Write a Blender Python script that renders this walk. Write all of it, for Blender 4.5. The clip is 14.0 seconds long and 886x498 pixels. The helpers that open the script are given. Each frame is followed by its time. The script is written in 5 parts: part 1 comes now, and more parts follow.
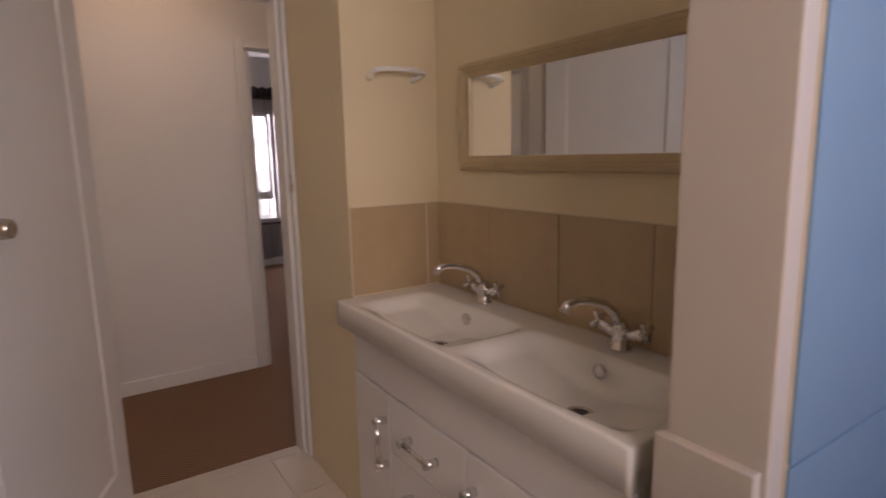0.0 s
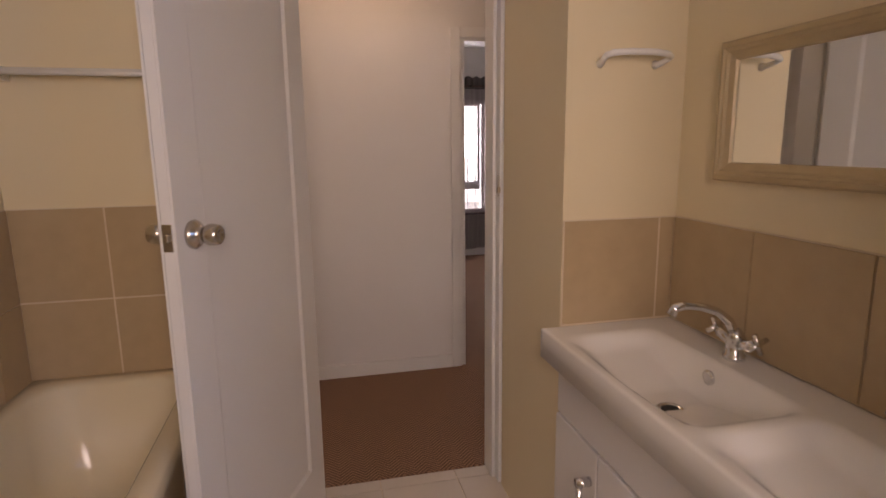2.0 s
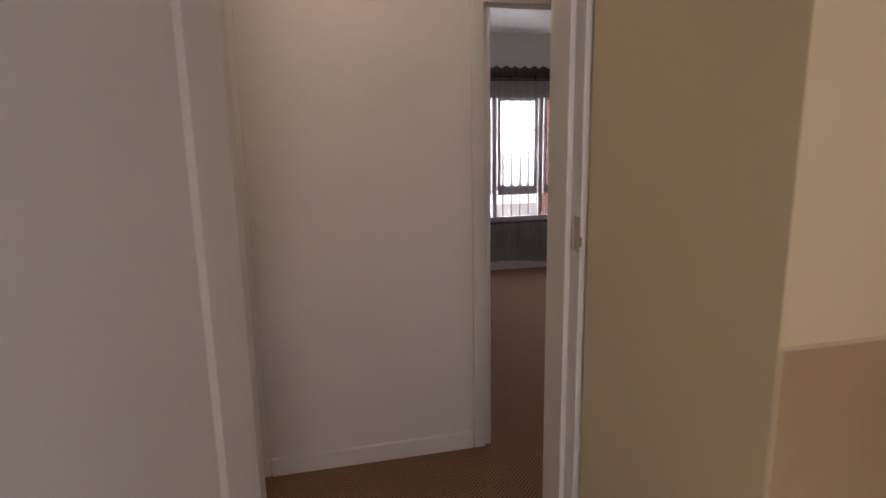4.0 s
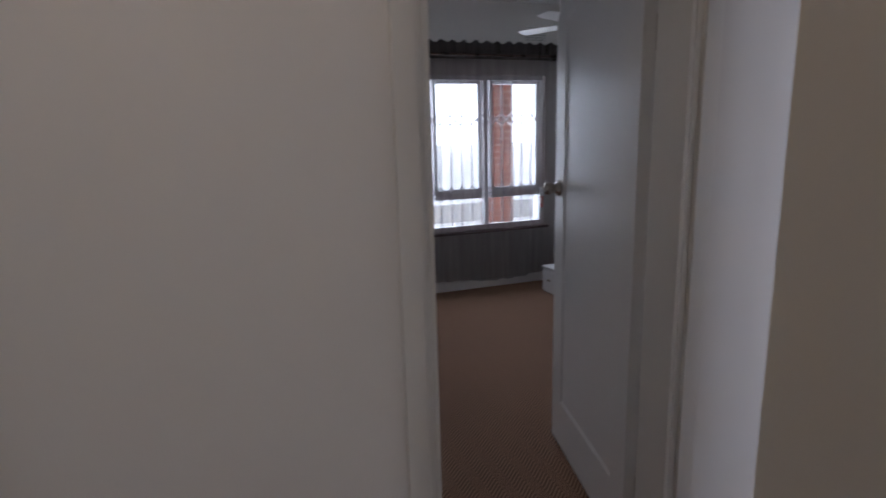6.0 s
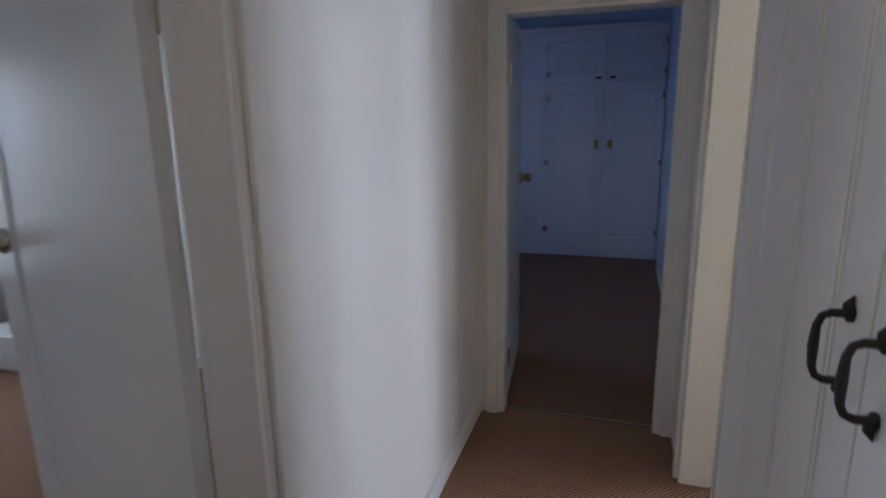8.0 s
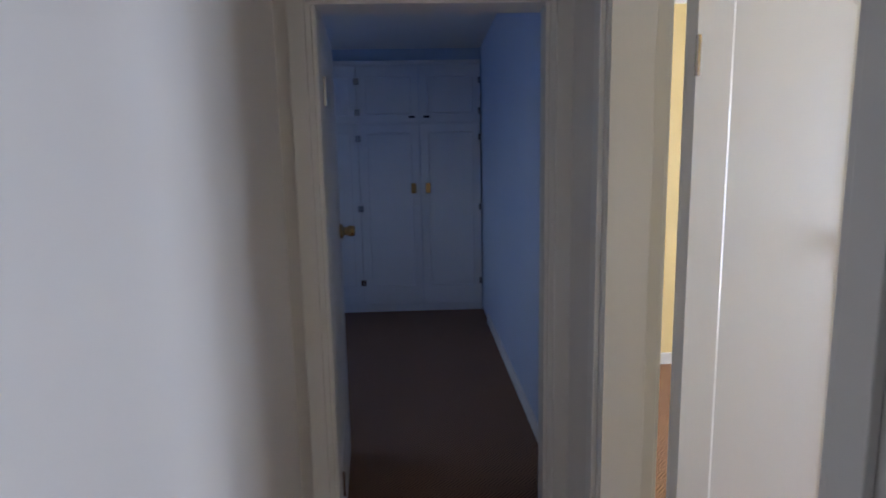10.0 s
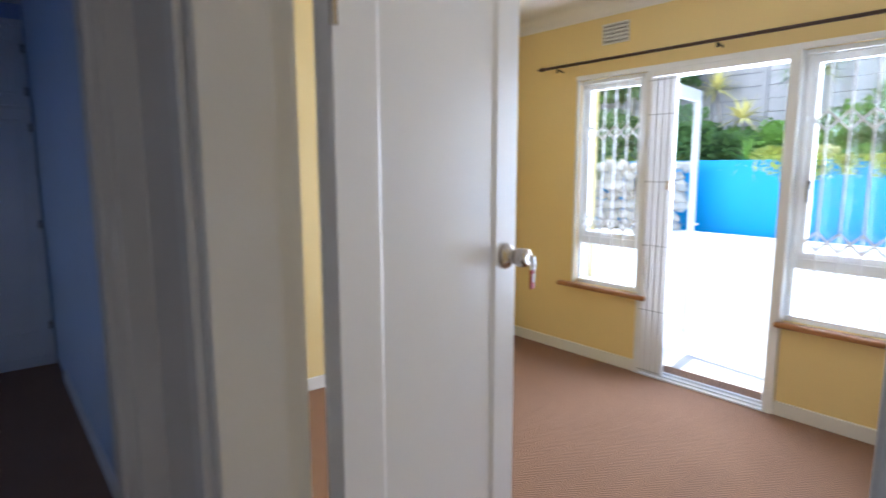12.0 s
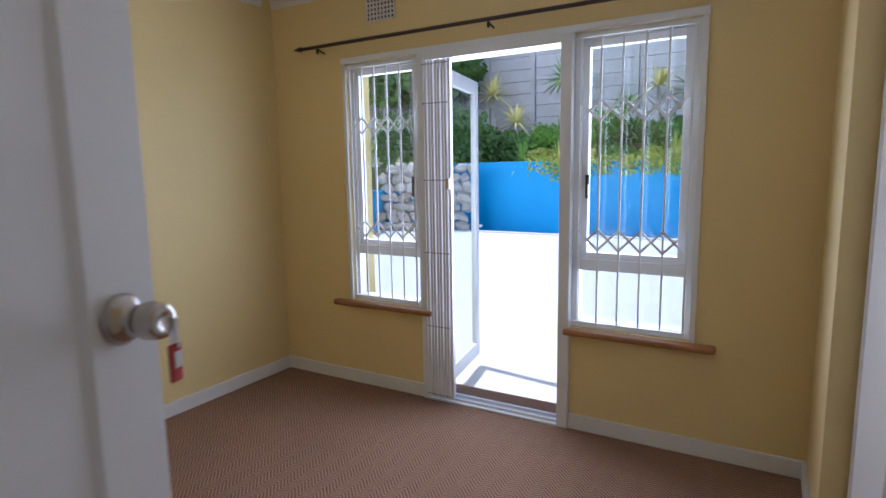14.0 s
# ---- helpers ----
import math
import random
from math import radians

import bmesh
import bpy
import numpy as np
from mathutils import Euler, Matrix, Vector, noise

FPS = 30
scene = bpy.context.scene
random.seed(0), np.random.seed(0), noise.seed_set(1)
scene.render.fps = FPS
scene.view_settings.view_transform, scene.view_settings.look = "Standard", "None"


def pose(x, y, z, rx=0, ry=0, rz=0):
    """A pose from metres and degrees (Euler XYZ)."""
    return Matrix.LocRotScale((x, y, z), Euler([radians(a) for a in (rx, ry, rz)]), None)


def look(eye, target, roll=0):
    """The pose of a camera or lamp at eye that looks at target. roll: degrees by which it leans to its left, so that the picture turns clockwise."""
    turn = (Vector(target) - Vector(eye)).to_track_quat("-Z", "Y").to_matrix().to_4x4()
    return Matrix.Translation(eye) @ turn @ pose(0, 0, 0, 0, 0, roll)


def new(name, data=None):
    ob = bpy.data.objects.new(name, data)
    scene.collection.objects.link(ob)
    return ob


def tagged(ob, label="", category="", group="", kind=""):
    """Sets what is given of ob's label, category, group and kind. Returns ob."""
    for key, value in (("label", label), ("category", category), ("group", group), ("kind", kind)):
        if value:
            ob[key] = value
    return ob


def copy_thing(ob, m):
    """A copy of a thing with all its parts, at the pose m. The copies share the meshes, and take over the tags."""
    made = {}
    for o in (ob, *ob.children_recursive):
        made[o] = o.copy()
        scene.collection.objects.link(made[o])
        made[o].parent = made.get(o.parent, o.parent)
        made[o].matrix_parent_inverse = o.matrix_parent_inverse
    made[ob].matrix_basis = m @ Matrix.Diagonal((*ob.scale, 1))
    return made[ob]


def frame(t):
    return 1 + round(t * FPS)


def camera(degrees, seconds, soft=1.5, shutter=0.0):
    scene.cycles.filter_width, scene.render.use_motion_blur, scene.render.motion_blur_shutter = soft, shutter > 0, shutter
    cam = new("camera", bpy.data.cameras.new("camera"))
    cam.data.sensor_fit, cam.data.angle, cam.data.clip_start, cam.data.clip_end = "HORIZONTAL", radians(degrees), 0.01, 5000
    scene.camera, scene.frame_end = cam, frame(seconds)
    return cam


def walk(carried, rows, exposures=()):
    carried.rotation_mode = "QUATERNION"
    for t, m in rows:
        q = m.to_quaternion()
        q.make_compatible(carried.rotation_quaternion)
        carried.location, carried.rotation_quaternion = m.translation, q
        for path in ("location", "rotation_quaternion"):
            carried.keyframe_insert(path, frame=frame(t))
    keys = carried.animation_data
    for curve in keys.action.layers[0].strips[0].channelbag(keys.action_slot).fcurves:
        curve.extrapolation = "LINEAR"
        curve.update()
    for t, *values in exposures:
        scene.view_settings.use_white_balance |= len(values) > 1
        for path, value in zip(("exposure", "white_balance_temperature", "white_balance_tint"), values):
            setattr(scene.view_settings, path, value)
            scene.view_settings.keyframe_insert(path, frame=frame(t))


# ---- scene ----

cam = camera(76.5, 14.0, soft=1.55, shutter=0.5)
PATH = [
    (0.0, look((-0.862, -2.531, 1.376), (0.224, -0.884, 1.045), -1.2)),
    (0.5, look((-0.863, -2.485, 1.383), (0.003, -0.715, 1.039), -1.2)),
    (1.0, look((-0.837, -2.445, 1.395), (-0.212, -0.579, 1.04), -0.9)),
    (1.5, look((-0.818, -2.384, 1.418), (-0.333, -0.477, 1.056), -0.7)),
    (2.0, look((-0.765, -2.23, 1.424), (-0.326, -0.313, 1.06), -0.7)),
    (2.5, look((-0.713, -2.002, 1.446), (-0.291, -0.082, 1.078), -0.9)),
    (3.0, look((-0.672, -1.743, 1.447), (-0.262, 0.179, 1.077), -0.9)),
    (5.3, look((-0.496, -0.574, 1.515), (0.001, 1.317, 1.094), -1.0)),
    (5.5, look((-0.419, -0.427, 1.491), (0.067, 1.465, 1.062), -0.6)),
    (6, look((-0.264, -0.063, 1.469), (0.401, 1.779, 1.065), -1.5)),
    (6.5, look((-0.208, 0.103, 1.471), (0.816, 1.769, 1.05), -1.2)),
    (7, look((-0.155, 0.225, 1.47), (1.253, 1.575, 1.03), -1.3)),
    (7.5, look((-0.07, 0.369, 1.489), (1.628, 1.323, 1.033), -1.4)),
    (8.0, look((-0.005, 0.474, 1.516), (1.852, 1.072, 1.074), -1.0)),
    (8.2, look((0.037, 0.515, 1.537), (1.929, 1.01, 1.118), -1.4)),
    (10.3, look((0.892, 0.691, 1.475), (2.859, 0.48, 1.181), -0.5)),
    (10.5, look((0.958, 0.665, 1.48), (2.908, 0.335, 1.187), -0.1)),
    (11.0, look((1.162, 0.601, 1.464), (3.023, -0.07, 1.175), -0.0)),
    (11.5, look((1.271, 0.546, 1.466), (3.002, -0.414, 1.179), -0.1)),
    (12.0, look((1.384, 0.458, 1.457), (2.908, -0.805, 1.17), -0.1)),
    (12.5, look((1.462, 0.368, 1.442), (2.734, -1.149, 1.156), -0.1)),
    (13.0, look((1.536, 0.202, 1.43), (2.582, -1.48, 1.15), -0.5)),
    (13.5, look((1.614, 0.008, 1.423), (2.62, -1.698, 1.146), -0.8)),
    (14.0, look((1.677, -0.206, 1.413), (2.675, -1.917, 1.138), -0.9)),
]
EXPOSURES = [(0.0, 0.75, 6900, 33), (1.0, 0.95, 7400, 34), (3.2, 0.88, 7000, 31), (5.3, 0.2, 6000, 21), (6.4, 0.45, 5550, 16), (7.0, 0.75, 5500, 14), (7.5, 0.9, 5450, 13), (8.2, 1.0, 5450, 13),
             (10.3, 0.95, 5450, 13), (11.0, 0.95, 5400, 13), (12.0, 0.7, 5350, 13), (12.6, 0.45, 5300, 14), (13.3, 0.0, 5250, 16), (14.0, -0.35, 5200, 17)]
walk(cam, PATH, EXPOSURES)

# ---- light ----
SUN_FROM = Vector((0.42, -0.06, 0.88)).normalized()
world = bpy.data.worlds.new("sky")
scene.world = world
world.use_nodes = True
wn = world.node_tree
sky = wn.nodes.new("ShaderNodeTexSky")
sky.sky_type, sky.sun_disc = "NISHITA", False
sky.sun_elevation = math.asin(SUN_FROM.z)
sky.sun_rotation = math.atan2(SUN_FROM.x, SUN_FROM.y)
wn.links.new(sky.outputs[0], wn.nodes["Background"].inputs[0])
wn.nodes["Background"].inputs[1].default_value = 0.15
sun = new("sun", bpy.data.lights.new("sun", "SUN"))
sun.data.energy, sun.data.angle, sun.data.color = 5.0, radians(0.5), (1.0, 0.96, 0.9)
sun.matrix_world = look(SUN_FROM * 30, (0, 0, 0))


def window_light(name, place, aim, w, h, watts, color=(0.86, 0.93, 1.0), spread=180):
    """Daylight that enters by an opening."""
    li = new(name, bpy.data.lights.new(name, "AREA"))
    li.data.shape, li.data.size, li.data.size_y = "RECTANGLE", w, h
    li.data.energy, li.data.color, li.data.spread = watts, color, radians(spread)
    li.matrix_world = look(place, aim)
    return li


window_light("daylight_study", (3.0, -3.21, 1.25), (3.0, 0, 1.15), 2.0, 1.7, 62, (0.95, 0.95, 0.98), 160)
window_light("daylight_bedroom", (1.7, 5.0, 1.27), (1.7, 1.3, 1.5), 1.7, 1.35, 32, (0.95, 0.97, 1.0))
window_light("daylight_guest_room", (-1.45, 5.0, 1.3), (-1.45, 1.3, 1.0), 1.4, 1.2, 50, (1.0, 0.95, 0.85))
window_light("daylight_bathroom", (-0.65, -3.52, 1.7), (-0.2, 0, 1.2), 0.8, 0.8, 7.5, (1.0, 0.91, 0.80), 130)
window_light("daylight_shower", (0.65, -3.52, 1.7), (0.3, -2.0, 0.6), 0.6, 0.7, 5.0, (0.16, 0.45, 1.0))
# The end room's window is unseen; opening and lamp are added for dim blue light.
window_light("daylight_end_room", (4.3, 3.62, 1.5), (4.8, 0, 1.0), 1.2, 1.0, 4.5, (0.45, 0.62, 1.0))


# ---- materials ----
def material(name, color, rough=0.6, metal=0.0, spread=0.06, scale=6.0, bump=0.0, bump_scale=120.0, spec=0.5, wear=None):
    """A surface with broad mottling, fine grain and a fine relief."""
    m = bpy.data.materials.new(name)
    m.use_nodes = True
    nt = m.node_tree
    b = nt.nodes["Principled BSDF"]
    b.inputs["Roughness"].default_value, b.inputs["Metallic"].default_value = rough, metal
    b.inputs["Specular IOR Level"].default_value = spec
    co = nt.nodes.new("ShaderNodeTexCoord")
    n1, n2 = nt.nodes.new("ShaderNodeTexNoise"), nt.nodes.new("ShaderNodeTexNoise")
    n1.inputs["Scale"].default_value, n1.inputs["Detail"].default_value = scale, 3
    n2.inputs["Scale"].default_value, n2.inputs["Detail"].default_value = bump_scale, 3
    nt.links.new(co.outputs["Object"], n1.inputs["Vector"])
    nt.links.new(co.outputs["Object"], n2.inputs["Vector"])
    info = nt.nodes.new("ShaderNodeObjectInfo")
    add = nt.nodes.new("ShaderNodeMath")
    add.operation = "MULTIPLY_ADD"
    nt.links.new(info.outputs["Random"], add.inputs[0])
    add.inputs[1].default_value = 0.25
    nt.links.new(n1.outputs["Fac"], add.inputs[2])
    ramp = nt.nodes.new("ShaderNodeValToRGB")
    lo = [max(0, c * (1 - spread)) for c in color]
    hi = [min(1, c * (1 + spread)) for c in color]
    ramp.color_ramp.elements[0].position, ramp.color_ramp.elements[1].position = 0.15, 1.0
    ramp.color_ramp.elements[0].color, ramp.color_ramp.elements[1].color = (*lo, 1), (*(wear or hi), 1)
    nt.links.new(add.outputs[0], ramp.inputs["Fac"])
    nt.links.new(ramp.outputs["Color"], b.inputs["Base Color"])
    vary = 0.04 if spread > 0.01 else 0.008
    rr = nt.nodes.new("ShaderNodeMapRange")
    rr.inputs["To Min"].default_value, rr.inputs["To Max"].default_value = max(0.02, rough - vary), min(1, rough + vary)
    nt.links.new(n1.outputs["Fac"], rr.inputs["Value"])
    nt.links.new(rr.outputs["Result"], b.inputs["Roughness"])
    if bump:
        bp = nt.nodes.new("ShaderNodeBump")
        bp.inputs["Strength"].default_value, bp.inputs["Distance"].default_value = bump, 0.004
        nt.links.new(n2.outputs["Fac"], bp.inputs["Height"])
        nt.links.new(bp.outputs["Normal"], b.inputs["Normal"])
    return m


def carpet_material(name, dark, light):
    """Woven sisal-look carpet in a herringbone of narrow ribs."""
    m = material(name, light, 0.95, spread=0.12, scale=2.5, spec=0.1)
    nt = m.node_tree
    b = nt.nodes["Principled BSDF"]
    co = nt.nodes.new("ShaderNodeTexCoord")
    sep = nt.nodes.new("ShaderNodeSeparateXYZ")
    nt.links.new(co.outputs["Object"], sep.inputs[0])

    def math_node(op, a, bb, cc=None):
        n = nt.nodes.new("ShaderNodeMath")
        n.operation = op
        for i, v in enumerate((a, bb, cc)):
            if v is None:
                continue
            if isinstance(v, (int, float)):
                n.inputs[i].default_value = v
            else:
                nt.links.new(v, n.inputs[i])
        return n.outputs[0]
    zig = math_node("PINGPONG", sep.outputs[0], 0.055)
    phase = math_node("MULTIPLY", math_node("ADD", sep.outputs[1], zig), 2 * math.pi / 0.021)
    rib = math_node("MULTIPLY_ADD", math_node("SINE", phase, 0), 0.5, 0.5)
    grain = nt.nodes.new("ShaderNodeTexNoise")
    grain.inputs["Scale"].default_value, grain.inputs["Detail"].default_value = 260, 3
    nt.links.new(co.outputs["Object"], grain.inputs["Vector"])
    fac = math_node("MULTIPLY", rib, math_node("MULTIPLY_ADD", grain.outputs["Fac"], 0.9, 0.45))
    mix = nt.nodes.new("ShaderNodeMix")
    mix.data_type = "RGBA"
    old = b.inputs["Base Color"].links[0].from_socket
    nt.links.new(fac, mix.inputs["Factor"])
    mix.inputs["A"].default_value = (*dark, 1)
    nt.links.new(old, mix.inputs["B"])
    nt.links.new(mix.outputs["Result"], b.inputs["Base Color"])
    bp = nt.nodes.new("ShaderNodeBump")
    bp.inputs["Strength"].default_value, bp.inputs["Distance"].default_value = 0.6, 0.004
    nt.links.new(fac, bp.inputs["Height"])
    nt.links.new(bp.outputs["Normal"], b.inputs["Normal"])
    return m


def glass_material(name):
    m = bpy.data.materials.new(name)
    m.use_nodes = True
    nt = m.node_tree
    nt.nodes.remove(nt.nodes["Principled BSDF"])
    mix, tr, gl = nt.nodes.new("ShaderNodeMixShader"), nt.nodes.new("ShaderNodeBsdfTransparent"), nt.nodes.new("ShaderNodeBsdfGlossy")
    gl.inputs["Roughness"].default_value = 0.02
    tr.inputs["Color"].default_value = (0.93, 0.96, 0.96, 1)
    mix.inputs[0].default_value = 0.05
    nt.links.new(tr.outputs[0], mix.inputs[1])
    nt.links.new(gl.outputs[0], mix.inputs[2])
    nt.links.new(mix.outputs[0], nt.nodes["Material Output"].inputs[0])
    return m


def sheer_material(name, color, clear):
    """Thin cloth: part open weave, part cloth that light passes."""
    m = bpy.data.materials.new(name)
    m.use_nodes = True
    nt = m.node_tree
    nt.nodes.remove(nt.nodes["Principled BSDF"])
    tr, di, tl = (nt.nodes.new("ShaderNodeBsdf" + k) for k in ("Transparent", "Diffuse", "Translucent"))
    m1, m2 = nt.nodes.new("ShaderNodeMixShader"), nt.nodes.new("ShaderNodeMixShader")
    co, ns = nt.nodes.new("ShaderNodeTexCoord"), nt.nodes.new("ShaderNodeTexNoise")
    mp = nt.nodes.new("ShaderNodeMapping")
    mp.inputs["Scale"].default_value = (30, 30, 1.5)
    ns.inputs["Scale"].default_value = 1.0
    nt.links.new(co.outputs["Object"], mp.inputs[0])
    nt.links.new(mp.outputs[0], ns.inputs["Vector"])
    rg = nt.nodes.new("ShaderNodeMapRange")
    rg.inputs["To Min"].default_value, rg.inputs["To Max"].default_value = max(0, clear - 0.2), min(1, clear + 0.2)
    nt.links.new(ns.outputs["Fac"], rg.inputs["Value"])
    for d in (di, tl):
        d.inputs["Color"].default_value = (*color, 1)
    m1.inputs[0].default_value = 0.5
    nt.links.new(di.outputs[0], m1.inputs[1])
    nt.links.new(tl.outputs[0], m1.inputs[2])
    nt.links.new(rg.outputs["Result"], m2.inputs[0])
    nt.links.new(m1.outputs[0], m2.inputs[1])
    nt.links.new(tr.outputs[0], m2.inputs[2])
    nt.links.new(m2.outputs[0], nt.nodes["Material Output"].inputs[0])
    return m


def leaf_material(name, color):
    m = material(name, color, 0.55, spread=0.35, scale=3.0, wear=(color[0] * 1.8, color[1] * 1.6, color[2] * 1.2))
    m.node_tree.nodes["Principled BSDF"].inputs["Subsurface Weight"].default_value = 0.0
    return m


def quilt_material(name):
    """Bedspread with bands of rust, plum and cream along its length."""
    m = material(name, (0.35, 0.12, 0.07), 0.85, bump=0.3, bump_scale=90)
    nt = m.node_tree
    b = nt.nodes["Principled BSDF"]
    co, wv, rp = nt.nodes.new("ShaderNodeTexCoord"), nt.nodes.new("ShaderNodeTexNoise"), nt.nodes.new("ShaderNodeValToRGB")
    sp, sm = nt.nodes.new("ShaderNodeSeparateXYZ"), nt.nodes.new("ShaderNodeMath")
    wv.noise_dimensions = "1D"
    wv.inputs["Scale"].default_value, wv.inputs["Detail"].default_value = 4.6, 3
    nt.links.new(co.outputs["Object"], sp.inputs[0])
    nt.links.new(sp.outputs[1], sm.inputs[0])
    nt.links.new(sp.outputs[2], sm.inputs[1])
    nt.links.new(sm.outputs[0], wv.inputs["W"])
    nt.links.new(wv.outputs["Fac"], rp.inputs["Fac"])
    cr = rp.color_ramp
    cr.interpolation = "CONSTANT"
    cr.elements[0].position, cr.elements[0].color = 0.0, (0.10, 0.03, 0.025, 1)
    cr.elements[1].position, cr.elements[1].color = 0.40, (0.42, 0.15, 0.06, 1)
    for p, c in ((0.46, (0.20, 0.05, 0.04, 1)), (0.50, (0.62, 0.40, 0.30, 1)), (0.53, (0.34, 0.11, 0.07, 1)), (0.6, (0.5, 0.2, 0.08, 1)), (0.66, (0.16, 0.05, 0.05, 1))):
        e = cr.elements.new(p)
        e.color = c
    nt.links.new(rp.outputs["Color"], b.inputs["Base Color"])
    return m


WHITE_WALL = material("white_wall_paint", (0.74, 0.72, 0.69), 0.6, spread=0.05, scale=1.2, bump=0.12, bump_scale=60)
CREAM_WALL = material("cream_wall_paint", (0.76, 0.65, 0.44), 0.5, spread=0.05, scale=1.2, bump=0.12, bump_scale=60)
YELLOW_WALL = material("yellow_wall_paint", (0.76, 0.60, 0.27), 0.55, spread=0.05, scale=1.1, bump=0.14, bump_scale=55)
BLUE_WALL = material("pale_blue_wall_paint", (0.52, 0.60, 0.72), 0.55, spread=0.05, scale=1.2, bump=0.12, bump_scale=60)
CEILING = material("ceiling_paint", (0.78, 0.77, 0.75), 0.8, spread=0.04, scale=1.5, bump=0.08)
GLOSS_WHITE = material("white_enamel", (0.78, 0.77, 0.75), 0.3, spread=0.004, scale=3.0)
TRIM_WHITE = material("white_trim_paint", (0.76, 0.75, 0.72), 0.38, spread=0.05, scale=3.0, bump=0.08, bump_scale=40)
CERAMIC = material("white_ceramic", (0.84, 0.82, 0.78), 0.1, spread=0.02, scale=2.0)
BEIGE = material("beige_partition_paint", (0.50, 0.445, 0.385), 0.45, spread=0.05, scale=2.0, bump=0.08)
TUB = material("cream_tub_enamel", (0.80, 0.70, 0.50), 0.14, spread=0.03, scale=2.0)
VANITY = material("white_vanity_lacquer", (0.80, 0.78, 0.76), 0.22, spread=0.004, scale=3.0)
TILE_TAN = material("tan_wall_tile", (0.48, 0.36, 0.215), 0.3, spread=0.09, scale=16.0, bump=0.08, bump_scale=30)
TILE_FLOOR = material("pale_floor_tile", (0.66, 0.60, 0.53), 0.25, spread=0.08, scale=5.0)
GROUT = material("pale_grout", (0.66, 0.56, 0.42), 0.9, spread=0.1, scale=30, bump=0.3)
# Pale tile; the dim blue light on it is put into this colour.
SHOWER_TILE = material("shower_tile_blue_lit", (0.17, 0.28, 0.40), 0.22, spread=0.06, scale=5.0)
CARPET = carpet_material("woven_carpet", (0.15, 0.088, 0.058), (0.44, 0.265, 0.168))
CHROME = material("chrome", (0.75, 0.75, 0.76), 0.1, 1.0, spread=0.03)
NICKEL = material("brushed_nickel", (0.55, 0.50, 0.44), 0.25, 1.0, spread=0.05)
BRASS = material("brass", (0.62, 0.44, 0.20), 0.25, 1.0, spread=0.06)
IRON = material("black_iron", (0.03, 0.028, 0.027), 0.5, 0.4, spread=0.2, bump=0.2)
# Flat near-black that paints the shade inside drains and vents.
DARK = material("gap_shade", (0.02, 0.018, 0.016), 0.7)
ROD = material("dark_wood_rod", (0.055, 0.028, 0.02), 0.4, spread=0.25, scale=14)
OAK = material("varnished_sill_wood", (0.34, 0.155, 0.055), 0.35, spread=0.25, scale=9, bump=0.1)
MIRROR = material("mirror_silver", (0.86, 0.88, 0.88), 0.015, 1.0, spread=0.005)
MIRROR_FRAME = material("champagne_frame", (0.50, 0.40, 0.25), 0.38, 0.35, spread=0.1, scale=20, bump=0.1)
ALU = material("white_aluminium", (0.78, 0.79, 0.80), 0.35, spread=0.03)
GLASS = glass_material("window_glass")
SHEER = sheer_material("dark_sheer_voile", (0.06, 0.045, 0.042), 0.5)
SHEER_TOP = sheer_material("gathered_voile", (0.05, 0.036, 0.034), 0.12)
SHEER_TAN = sheer_material("tan_voile", (0.16, 0.10, 0.055), 0.58)
# Cloth of the added end room curtain, blue so that its light is blue.
BLUE_CLOTH = sheer_material("blue_tint_cloth", (0.12, 0.22, 0.5), 0.25)
QUILT = quilt_material("striped_quilt")
BED_BASE = material("pale_bed_base_cloth", (0.62, 0.58, 0.50), 0.85, bump=0.3)
RED_TAG = material("red_key_tag", (0.45, 0.04, 0.03), 0.4)
PATIO = material("pale_paving", (0.78, 0.75, 0.70), 0.8, spread=0.08, scale=2, bump=0.3)
GRASS = material("soil_and_grass", (0.10, 0.11, 0.05), 0.95, spread=0.3, scale=1.5, bump=0.5)
POOL_BLUE = material("blue_pool_wall_paint", (0.02, 0.30, 0.62), 0.6, spread=0.12, scale=0.9, bump=0.15, bump_scale=20)
POOL_WATER = material("pool_water", (0.08, 0.50, 0.58), 0.06, spread=0.08, scale=1.4, bump=0.5, bump_scale=6)
COPING = material("pool_coping", (0.62, 0.60, 0.57), 0.8, spread=0.1, scale=4)
ROCK = material("garden_rock", (0.46, 0.40, 0.33), 0.9, spread=0.35, scale=3, bump=0.6, bump_scale=14)
PRECAST = material("grey_precast_panel", (0.46, 0.44, 0.43), 0.85, spread=0.15, scale=2.5, bump=0.3)
BRICK_MAT = material("red_brick", (0.34, 0.12, 0.075), 0.85, spread=0.25, scale=6, bump=0.3)
LEAF = leaf_material("mid_green_leaf", (0.12, 0.24, 0.05))
LEAF_DARK = leaf_material("dark_green_leaf", (0.075, 0.15, 0.045))
LEAF_LIGHT = leaf_material("yellow_green_leaf", (0.32, 0.38, 0.08))
LEAF_PALE = leaf_material("pale_variegated_leaf", (0.55, 0.56, 0.26))
BARK = material("pale_bark", (0.36, 0.32, 0.27), 0.9, spread=0.3, scale=8, bump=0.5)
HOUSE_OUT = material("outside_wall_paint", (0.70, 0.66, 0.58), 0.8, bump=0.2)
LAMP_ON = bpy.data.materials.new("lit_lamp_glass")
LAMP_ON.use_nodes = True
LAMP_ON.node_tree.nodes["Principled BSDF"].inputs["Emission Color"].default_value = (1.0, 0.8, 0.55, 1)
LAMP_ON.node_tree.nodes["Principled BSDF"].inputs["Emission Strength"].default_value = 6.0


